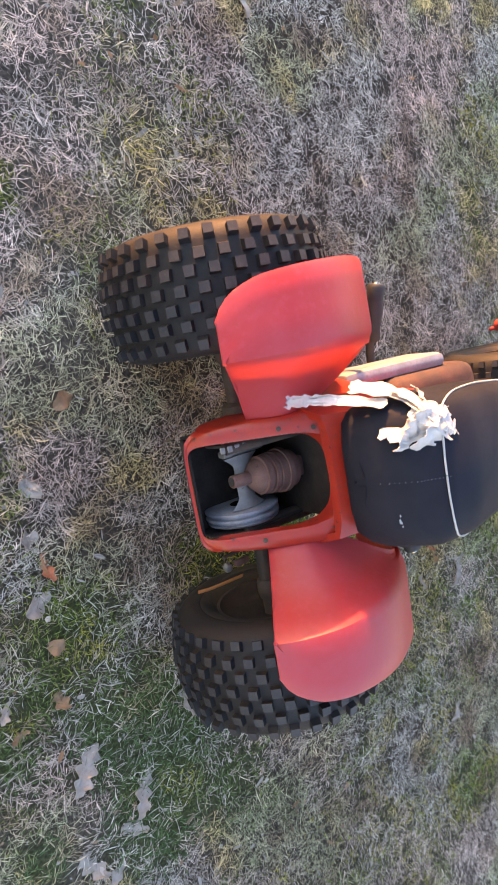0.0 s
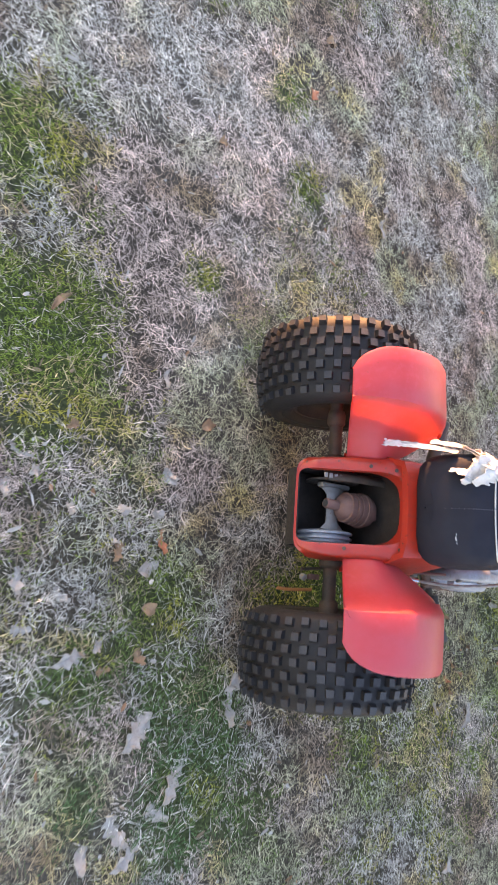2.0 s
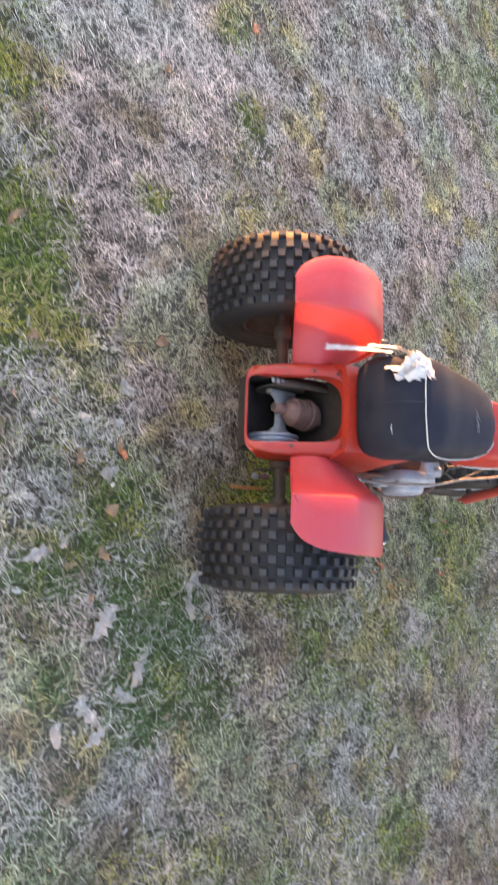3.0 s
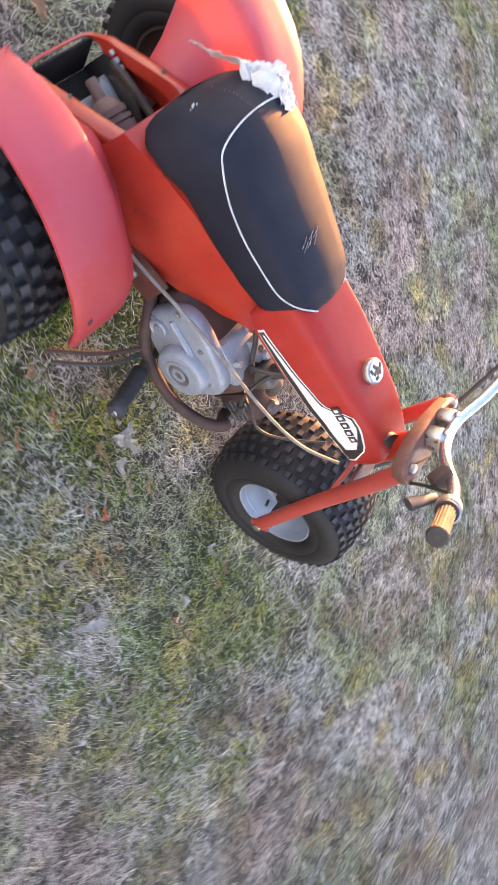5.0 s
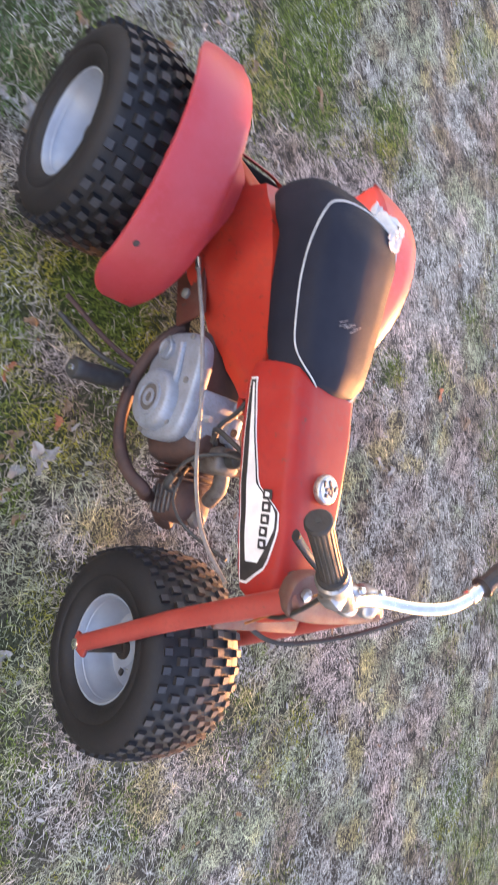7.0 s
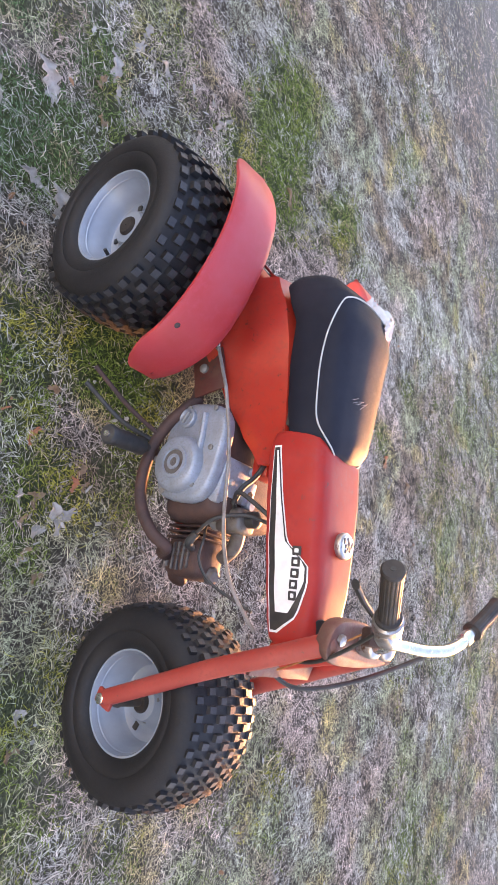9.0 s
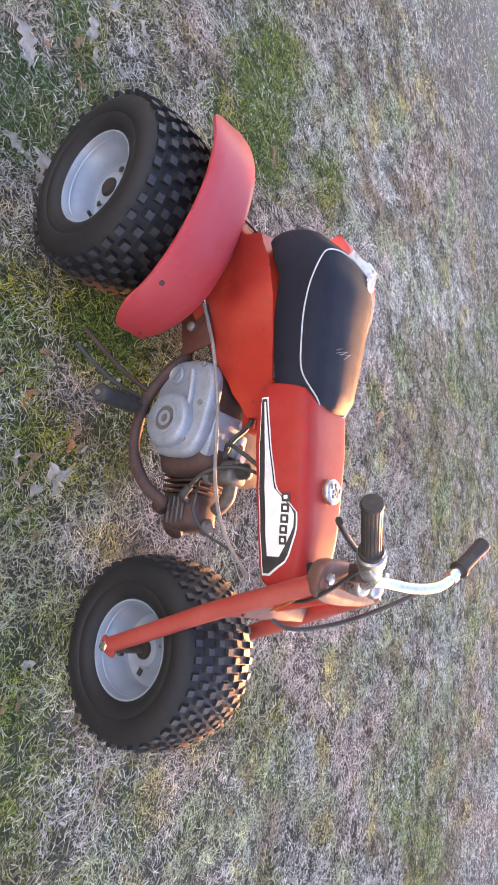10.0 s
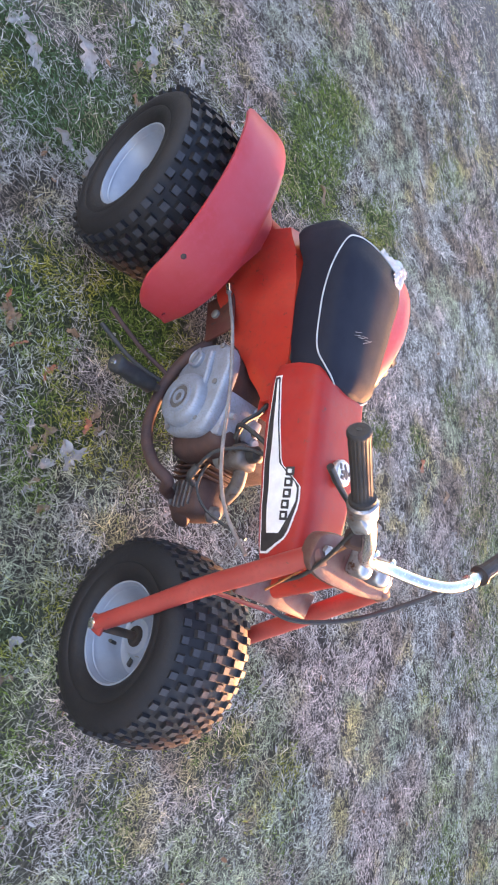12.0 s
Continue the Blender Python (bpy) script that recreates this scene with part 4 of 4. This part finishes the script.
GREEN = [(-0.73, 0.68, 0.16, 0.8), (-0.27, 0.54, 0.05, 0.9), (-0.54, 0.3, 0.07, 0.9), (-0.62, 0.15, 0.14, 0.7), (-0.3, -0.24, 0.1, 0.8), (-0.45, -0.5, 0.12, 0.75),
         (-0.03, -0.68, 0.08, 0.8), (0.37, -0.62, 0.09, 0.7), (1.12, 0.7, 0.1, 0.8), (0.87, -0.1, 0.1, 0.6), (0.64, -0.8, 0.12, 0.7), (-0.05, 1.17, 0.07, 0.7),
         (-0.9, 0.37, 0.2, 0.9), (-0.3, -0.48, 0.16, 0.85), (0.05, -0.2, 0.1, 0.8), (1.43, 1.67, 0.22, 0.6), (0.21, -0.16, 0.20, 1.0), (0.50, -0.24, 0.13, 0.85), (0.26, -0.38, 0.15, 0.8), (0.36, -0.1, 0.14, 0.7),
         (1.11, 0.53, 0.05, 0.9), (-0.37, 1.61, 0.06, 0.7), (1.28, 0.16, 0.13, 0.6), (0.65, -0.28, 0.1, 0.7), (2.46, 0.39, 0.2, 0.5),
         (-0.20, -0.62, 0.20, 0.85), (-0.43, -0.60, 0.10, 0.9), (-0.36, -0.33, 0.08, 0.8), (-0.03, -0.70, 0.12, 0.8), (0.74, -0.56, 0.08, 0.7), (1.08, 0.52, 0.07, 0.8),
         (0.03, 0.92, 0.06, 0.8), (-0.32, 1.32, 0.07, 0.6), (0.68, -0.90, 0.16, 0.8), (0.40, -0.72, 0.10, 0.75), (0.81, -1.19, 0.12, 0.6), (0.88, -0.66, 0.10, 0.7),
         (1.47, -0.46, 0.10, 0.55), (1.27, -0.62, 0.10, 0.55), (-0.43, -0.40, 0.13, 0.8), (-0.82, 0.26, 0.17, 0.85), (-1.01, 0.38, 0.12, 0.7), (0.95, -0.22, 0.06, 0.7),
         (1.32, 0.19, 0.10, 0.6), (1.62, 1.90, 0.25, 0.5), (1.06, -0.25, 0.08, 0.7), (0.36, -0.31, 0.10, 0.8), (-0.16, -0.48, 0.12, 0.8), (1.22, -0.28, 0.28, 0.5), (1.05, -0.50, 0.22, 0.5), (-0.62, 0.30, 0.16, 0.9)]


def green_at(x, y):
    """How green the lawn is at a place, 0 to 1."""
    edge = fbm(x, y, 0.18) - 0.5
    g = np.clip((fbm(x + 30, y, 0.6) - 0.53) * 5 + edge * 2.2, 0, 1) * 0.34
    for gx, gy, r, s in GREEN:
        d = np.hypot(x - gx, y - gy) / r
        g = np.maximum(g, s * np.clip(1.25 - d + edge * 2.2, 0, 1))
    return np.clip(g, 0, 1)


def bare_at(x, y):
    """Pale matted thatch."""
    return np.clip((fbm(x - 12, y + 5, 0.55) - 0.5) * 4, 0, 1)


def rise(x, y):
    along = np.asarray(x) * SUN_TO.x + np.asarray(y) * SUN_TO.y
    slope = 0.006 + 0.024 * np.clip(np.asarray(y), -1.2, 1.6)
    # unseen ridge added towards the sun to keep the lawn in shade
    shade_bank = 0.225 * np.exp(-((along - 7.5) / 1.6) ** 2)
    return 0.016 * (fbm(x, y, 0.5) - 0.5) + 0.012 * (fbm(x + 3, y, 0.05, 2) - 0.5) + slope + shade_bank


def coloured(name, verts, faces, colours, mat, smooth=False):
    """A mesh from arrays, with one colour a corner point."""
    me = bpy.data.meshes.new(name)
    n, size = len(faces), faces.shape[1]
    me.vertices.add(len(verts))
    me.vertices.foreach_set("co", np.ascontiguousarray(verts, np.float32).ravel())
    me.loops.add(n * size)
    me.loops.foreach_set("vertex_index", faces.ravel().astype(np.int32))
    me.polygons.add(n)
    me.polygons.foreach_set("loop_start", np.arange(0, n * size, size, dtype=np.int32))
    me.polygons.foreach_set("loop_total", np.full(n, size, np.int32))
    me.polygons.foreach_set("use_smooth", np.full(n, smooth))
    me.update(calc_edges=True)
    at = me.attributes.new("tint", "FLOAT_COLOR", "POINT")
    at.data.foreach_set("color", np.c_[colours, np.ones(len(colours))].astype(np.float32).ravel())
    me.materials.append(mat)
    return new(name, me)


near = np.arange(-3.6, 4.81, 0.035)
far = 0.05 * 1.22 ** np.arange(1, 46)
gx = np.concatenate([near[0] - np.cumsum(far)[::-1], near, near[-1] + np.cumsum(far)])
X, Y = np.meshgrid(gx, gx, indexing="ij")
Z = rise(X, Y)
nx, ny = X.shape
idx = np.arange(nx * ny).reshape(nx, ny)
quads = np.stack([idx[:-1, :-1], idx[1:, :-1], idx[1:, 1:], idx[:-1, 1:]], -1).reshape(-1, 4)
g, b = green_at(X.ravel(), Y.ravel())[:, None], bare_at(X.ravel(), Y.ravel())[:, None]
soil = np.array((0.060, 0.046, 0.035)) * (1 - b) + np.array((0.095, 0.077, 0.062)) * b
soil = soil * (1 - g) + np.array((0.042, 0.055, 0.018)) * g
far_off = np.clip((np.hypot(X.ravel() - 0.45, Y.ravel() - 0.25) - 2.0) / 2.2, 0, 1)[:, None]
turf = np.array((0.165, 0.148, 0.132)) * (1 - 0.6 * g) + np.array((0.110, 0.125, 0.050)) * 0.6 * g
soil = soil * (1 - far_off) + turf * far_off
LAWN = tinted("lawn_soil", 0.95)
nt = LAWN.node_tree
tcn, nz, bp = nt.nodes.new("ShaderNodeTexCoord"), nt.nodes.new("ShaderNodeTexNoise"), nt.nodes.new("ShaderNodeBump")
nz.inputs["Scale"].default_value, nz.inputs["Detail"].default_value = 160, 6
nt.links.new(tcn.outputs["Object"], nz.inputs["Vector"])
nt.links.new(nz.outputs["Fac"], bp.inputs["Height"])
bp.inputs["Strength"].default_value, bp.inputs["Distance"].default_value = 0.8, 0.006
pb = nt.nodes["Principled BSDF"]
nt.links.new(bp.outputs["Normal"], pb.inputs["Normal"])
mxn = nt.nodes.new("ShaderNodeMix")
mxn.data_type, mxn.blend_type = "RGBA", "MULTIPLY"
mxn.inputs["Factor"].default_value = 1.0
rmp = nt.nodes.new("ShaderNodeMapRange")
rmp.inputs["From Min"].default_value, rmp.inputs["From Max"].default_value = 0.3, 0.7
rmp.inputs["To Min"].default_value, rmp.inputs["To Max"].default_value = 0.5, 1.6
nt.links.new(nz.outputs["Fac"], rmp.inputs["Value"])
src = pb.inputs["Base Color"].links[0].from_socket
nt.links.new(src, mxn.inputs["A"])
nt.links.new(rmp.outputs["Result"], mxn.inputs["B"])
nt.links.new(mxn.outputs["Result"], pb.inputs["Base Color"])
ground = coloured("ground", np.c_[X.ravel(), Y.ravel(), Z.ravel()], quads, soil, LAWN, True)
tagged(ground, "flat lawn soil under matted dry grass with green patches", "ground", kind="structure")


def blades(name, x, y, length, width, lift, droop, colours, mat):
    """Curling strands of grass, each a narrow bent strip with a tip."""
    n = len(x)
    az = 4 * np.pi * fbm(x + 41, y, 0.16, 2) + rng.normal(0, 1.2, n) + np.pi * (rng.random(n) < 0.5)
    dx, dy = np.cos(az), np.sin(az)
    turn = rng.normal(0, 0.75, n)
    curl = rng.normal(0, 0.5, n)
    z0 = rise(x, y) + rng.uniform(-0.002, 0.006, n)
    pts = []
    for f, w in ((0.0, 0.0), (0.30, -0.5), (0.40, 0.5), (0.74, -0.4), (1.0, 0.0)):
        along = length * f * np.cos(lift)
        bend = length * (turn * f * f * 0.7 + curl * f * f * f * 0.5) + w * width
        hz = length * f * np.sin(lift) - droop * length * f * f
        px, py, pz = x + dx * along - dy * bend, y + dy * along + dx * bend, np.maximum(z0 + hz, z0 - 0.001 + 0.003 * f)
        pts.append(np.stack([px, py, pz + width * 0.2 * w], -1))
    verts = np.stack(pts, 1).reshape(-1, 3)
    base = (np.arange(n) * 5)[:, None]
    tris = np.concatenate([base + np.array(t)[None] for t in ((0, 1, 2), (1, 3, 2), (2, 3, 4))], 0)
    return coloured(name, verts, tris, np.repeat(colours, 5, 0), mat)


STRAW = tinted("dry_grass", 0.7, 0.22)
LEAFMAT = tinted("leaf_litter", 0.75, 0.15)


def scatter(n, box):
    return rng.uniform(box[0], box[1], n), rng.uniform(box[2], box[3], n)


def straw_colours(x, y):
    """Dry strands: grey, pinkish, golden and brown in small drifts."""
    n = len(x)
    grey, pink = np.array((0.415, 0.380, 0.330)), np.array((0.46, 0.350, 0.298))
    olive, gold, brown = np.array((0.31, 0.320, 0.180)), np.array((0.47, 0.34, 0.12)), np.array((0.25, 0.165, 0.110))

    def drift(dx, size, at, gain):
        return np.clip((fbm(x + dx, y - dx, size, 3) - at) * gain + rng.normal(0, 0.16, n), 0, 1)[:, None]

    c = grey * np.ones((n, 1))
    for tone, dx, size, at, gain, most in ((pink, 11, 0.32, 0.45, 5, 1.0), (olive, 23, 0.20, 0.54, 7, 0.75), (gold, 37, 0.13, 0.62, 8, 0.7), (brown, 51, 0.11, 0.55, 6, 0.80)):
        f = drift(dx, size, at, gain) * most
        c = c * (1 - f) + tone * f
    shade = np.clip(0.45 + 1.1 * fbm(x - 7, y + 9, 0.032, 3), 0.5, 1.4)
    pale = 1.06 + 0.25 * bare_at(x, y) + 0.16 * np.clip(y / 1.2, -0.8, 1.0) - 0.16 * np.clip(x - 0.7, 0, 1) * np.clip(0.5 - y, 0, 1)
    return c * (shade * pale)[:, None] * np.clip(rng.lognormal(0.08, 0.33, (n, 1)), 0.4, 1.8)


x, y = scatter(3500000, (-3.8, 4.6, -2.4, 5.4))
away = np.hypot(x - 0.42, y - 0.50)
chance = np.clip(1.0 - (away - 1.65) / 1.6, 0.12, 1.0)
thin = np.clip((fbm(x + 5, y + 5, 0.030, 2) - 0.29) * 6, 0.30, 1.0)
chance = chance * np.clip((4.7 - away) / 1.2, 0, 1)
keep = rng.random(len(x)) < chance * thin
x, y, away = x[keep], y[keep], away[keep]
size = 1.0 + np.clip((away - 1.6) / 2.4, 0, 1) * 0.7
g = green_at(x, y)
dry = rng.random(len(x)) > g * 0.88
xd, yd, sd = x[dry], y[dry], size[dry]
n = len(xd)
tagged(blades("dry_grass", xd, yd, (0.009 + 0.026 * rng.random(n) ** 1.6) * sd ** 0.5, rng.uniform(0.0008, 0.0017, n) * sd, rng.uniform(0.02, 0.60, n), rng.uniform(0.1, 0.7, n),
              straw_colours(xd, yd), STRAW), "matted pale dormant lawn grass", "grass", kind="stuff")
xg, yg, sg = x[~dry], y[~dry], size[~dry]
n = len(xg)
# gold round the engine is low sunlight painted into the blades' colour
beside = np.exp(-((xg - 0.30) / 0.32) ** 2 - ((yg + 0.25) / 0.22) ** 2)
tone = np.clip((fbm(xg + 19, yg, 0.12, 3) - 0.50) * 5 + 0.9 * beside, 0, 1)[:, None]
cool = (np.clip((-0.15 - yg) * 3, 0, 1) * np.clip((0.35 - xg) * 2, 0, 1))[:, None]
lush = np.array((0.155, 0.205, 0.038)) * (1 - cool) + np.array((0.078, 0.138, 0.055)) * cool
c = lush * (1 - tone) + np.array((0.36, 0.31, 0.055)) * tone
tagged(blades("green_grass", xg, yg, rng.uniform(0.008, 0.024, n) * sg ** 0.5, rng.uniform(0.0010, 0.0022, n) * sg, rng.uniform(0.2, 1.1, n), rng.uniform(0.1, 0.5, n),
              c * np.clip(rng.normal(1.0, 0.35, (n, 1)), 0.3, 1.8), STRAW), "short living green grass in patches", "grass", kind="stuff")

# flakes of old leaf among the grass
x, y = scatter(9000, (-2.6, 3.6, -2.0, 3.8))
n = len(x)
az = rng.uniform(0, 2 * np.pi, n)
ln, wd = 0.006 + 0.030 * rng.random(n) ** 2.4, 0.002 + 0.009 * rng.random(n) ** 2.0
z0 = rise(x, y) + rng.uniform(0.003, 0.011, n)
cx, sxn = np.cos(az), np.sin(az)
corner = []
for u, v, h in ((-1, -0.3, 0), (-0.3, -1, 0.3), (0.6, -0.8, 0.2), (1, 0.1, 0.5), (0.4, 0.9, 0.1), (-0.5, 0.8, 0.4)):
    px, py = u * ln / 2, v * wd / 2
    corner.append(np.stack([x + px * cx - py * sxn, y + px * sxn + py * cx, z0 + h * wd * rng.uniform(-0.8, 0.8, n)], -1))
verts = np.stack(corner, 1).reshape(-1, 3)
pick = rng.random((n, 1))
cols = np.where(pick < 0.62, np.array((0.40, 0.36, 0.325)), np.where(pick < 0.9, np.array((0.27, 0.185, 0.125)), np.array((0.36, 0.18, 0.10)))) * rng.uniform(0.7, 1.25, (n, 1))
tris = np.concatenate([(np.arange(n) * 6)[:, None] + np.array(t)[None] for t in ((0, 1, 2), (0, 2, 3), (0, 3, 4), (0, 4, 5))], 0)
tagged(coloured("leaf_flakes", verts, tris, np.repeat(cols, 6, 0), LEAFMAT), "small pale flakes of broken leaves and bark", "leaf litter", kind="stuff")


# single fallen leaves and chips
def leaf_mat(name, col, col2):
    return material(name, col, 0.75, vary=col2, scale=60, bump=0.4, bump_scale=300, spec=0.2)


PALE = leaf_mat("bleached_leaf", (0.34, 0.305, 0.275), (0.24, 0.205, 0.18))
TAN = leaf_mat("tan_leaf", (0.27, 0.165, 0.10), (0.18, 0.115, 0.075))
RUSSET = leaf_mat("russet_leaf", (0.34, 0.11, 0.055), (0.40, 0.17, 0.10))


def fallen_leaf(x, y, length, width, turn, lobes, mat, label):
    """A curled leaf; with lobes it has an oak leaf's wavy outline."""
    grid = []
    rnd = random.Random(int((x + 9) * 1000 + y * 77))
    rows = 31 if lobes else 13
    shift = rnd.uniform(0.2, 0.9)
    for k in range(rows):
        f = k / (rows - 1)
        env = math.sin(math.pi * min(1, 0.04 + f * 0.94)) ** 0.6
        half = []
        for sgn in (-1, 1):
            wave = (0.72 + 0.28 * math.cos(2 * math.pi * ((lobes + 1) * f + (0.3 * shift if sgn > 0 else 0)))) if lobes else 1 + 0.1 * rnd.uniform(-1, 1)
            half.append(width * 0.62 * env * max(0.12, wave))
        bend = 0.12 * length * math.sin(f * 2.6)
        row = []
        for j in range(5):
            v = j / 2 - 1
            w = half[0] if v < 0 else half[1]
            row.append((f * length - length / 2 + (0.12 * length * abs(v) if lobes else 0), v * w + bend,
                        0.009 + 0.009 * abs(v) * math.sin(f * 5 + turn) + 0.004 * math.sin(f * 3 + turn)))
        grid.append(row)
    ob = part("fallen_leaf", sheet(grid, 0.0008), mat)
    ob.matrix_world = Matrix.Translation((x, y, float(rise(np.array([x]), np.array([y]))[0]))) @ Matrix.Rotation(turn, 4, "Z")
    return tagged(ob, label, "leaf", "leaves on the lawn")


BL, TL, RL = "dry bleached grey leaf lying on the lawn", "curled tan leaf lying on the lawn", "russet brown leaf lying on the lawn"
fallen_leaf(0.34, 0.9, 0.075, 0.016, 1.25, 0, PALE, BL)
fallen_leaf(-0.08, -0.4, 0.085, 0.04, 0.5, 2, PALE, BL)
fallen_leaf(-0.09, -0.465, 0.075, 0.03, 1.4, 2, PALE, BL)
fallen_leaf(-0.23, -0.61, 0.085, 0.034, 0.9, 3, PALE, BL)
fallen_leaf(-0.26, -0.655, 0.06, 0.03, 2.4, 2, PALE, BL)
fallen_leaf(-0.42, -0.72, 0.05, 0.022, 1.2, 0, PALE, BL)
fallen_leaf(-0.35, -0.68, 0.075, 0.035, 2, 3, PALE, BL)
fallen_leaf(-0.33, -0.74, 0.07, 0.03, 0.4, 2, PALE, BL)
fallen_leaf(-0.22, 0.18, 0.045, 0.025, 0.3, 0, TAN, TL)
fallen_leaf(-0.31, -0.1, 0.05, 0.022, 1.6, 2, RUSSET, RL)
fallen_leaf(-0.48, 1.2, 0.05, 0.028, 0.9, 2, PALE, BL)
fallen_leaf(-0.26, 0.9, 0.03, 0.022, 0.2, 0, TAN, TL)
fallen_leaf(0.08, 1.39, 0.05, 0.025, 0.3, 0, TAN, TL)
fallen_leaf(0.2, 1.5, 0.05, 0.012, 2.2, 0, PALE, BL)
fallen_leaf(-0.34, 0.27, 0.05, 0.012, 1.3, 0, PALE, BL)
fallen_leaf(-0.61, 0.37, 0.07, 0.012, 0.8, 0, TAN, TL)
fallen_leaf(-0.33, -0.5, 0.09, 0.045, 0.7, 3, PALE, BL)
fallen_leaf(0.03, 1.19, 0.055, 0.03, 0.9, 0, RUSSET, RL)
fallen_leaf(0.1, 1.24, 0.045, 0.01, 0.4, 0, PALE, BL)
fallen_leaf(0.58, -0.2, 0.07, 0.03, 2.5, 2, PALE, BL)
fallen_leaf(0.84, -0.54, 0.1, 0.03, 0.7, 3, PALE, BL)
fallen_leaf(0.29, 1.5, 0.045, 0.028, 1, 2, PALE, BL)
fallen_leaf(0.35, 0.96, 0.035, 0.02, 0.2, 0, PALE, BL)
fallen_leaf(1.19, 0.7, 0.05, 0.009, 1.2, 0, PALE, BL)
fallen_leaf(0.92, 0.53, 0.035, 0.011, 0.1, 0, PALE, BL)
fallen_leaf(0.58, 1.57, 0.04, 0.025, 0.6, 0, PALE, BL)
fallen_leaf(-0.55, 0.12, 0.04, 0.02, 0.4, 2, TAN, TL)
fallen_leaf(0.75, -0.95, 0.06, 0.03, 0.4, 2, PALE, BL)
fallen_leaf(-0.62, -0.2, 0.05, 0.03, 1.4, 2, PALE, BL)
fallen_leaf(-0.5, -0.35, 0.07, 0.03, 0.2, 2, PALE, BL)

litter = random.Random(12)
for k in range(18):
    shape = litter.choice((0, 2, 3))
    mat, words = litter.choice(((PALE, BL), (PALE, BL), (PALE, BL), (TAN, TL)))
    fallen_leaf(litter.uniform(-0.68, -0.30), litter.uniform(-0.42, 0.06), litter.uniform(0.025, 0.055), litter.uniform(0.012, 0.030), litter.uniform(0, 6.2), shape, mat, words)

for k in range(34):
    shape = litter.choice((0, 0, 2, 3))
    mat, words = litter.choice(((PALE, BL), (TAN, TL), (TAN, TL), (RUSSET, RL)))
    fallen_leaf(litter.uniform(0.20, 1.05), litter.uniform(-0.52, -0.16), litter.uniform(0.018, 0.045), litter.uniform(0.008, 0.022), litter.uniform(0, 6.2), shape, mat, words)

# ---- torn tape left on the seat ----
def torn_strip(points, width, seed):
    """A crumpled strip of paper tape along a curve."""
    rnd = random.Random(seed)
    grid = []
    path = [Vector((p.x, p.y, p.z - 0.9 * max(0.0, p.y - 0.075))) for p in smooth_path(points, 6)]
    for k, p in enumerate(path):
        d = (path[min(k + 1, len(path) - 1)] - path[max(k - 1, 0)]).normalized()
        side = d.cross(Vector((0.2, 0.3, 1))).normalized()
        w = width * (0.75 + 0.45 * rnd.random())
        row = []
        for j in range(7):
            v = j / 3 - 1
            lift = 0.007 * noise.noise(Vector((p.x * 60 + seed, v * 2.5, p.y * 60))) + 0.004 * rnd.uniform(-1, 1)
            row.append(p + side * (v * w / 2) + Vector((0, 0, lift)))
        grid.append(row)
    return sheet(grid, 0.0008)


rag = tagged(new("torn_tape"), "crumpled torn white paper tape lying on the black seat", "tape")
rag.location = (0.018, 0.012, -0.016)
part("strip", torn_strip([(0.035, 0.030, 0.566), (0.050, 0.055, 0.590), (0.070, 0.080, 0.584), (0.095, 0.105, 0.560)], 0.036, 3), RAG, rag)
part("strip", torn_strip([(0.020, 0.128, 0.520), (0.045, 0.112, 0.562), (0.060, 0.075, 0.588), (0.085, 0.045, 0.592)], 0.036, 8), RAG, rag)
part("strip", torn_strip([(-0.055, 0.120, 0.448), (-0.030, 0.118, 0.474), (-0.005, 0.112, 0.508), (0.025, 0.100, 0.552)], 0.020, 5), RAG, rag)
part("strip", torn_strip([(0.035, 0.085, 0.572), (0.055, 0.078, 0.590), (0.075, 0.066, 0.590), (0.095, 0.060, 0.588)], 0.040, 31), RAG, rag)
part("strip", torn_strip([(0.060, 0.082, 0.594), (0.042, 0.066, 0.582), (0.030, 0.050, 0.566), (0.024, 0.032, 0.552)], 0.050, 44), RAG, rag)
part("strip", torn_strip([(0.010, 0.065, 0.530), (0.030, 0.060, 0.566), (0.055, 0.085, 0.586), (0.050, 0.115, 0.566)], 0.040, 13), RAG, rag)
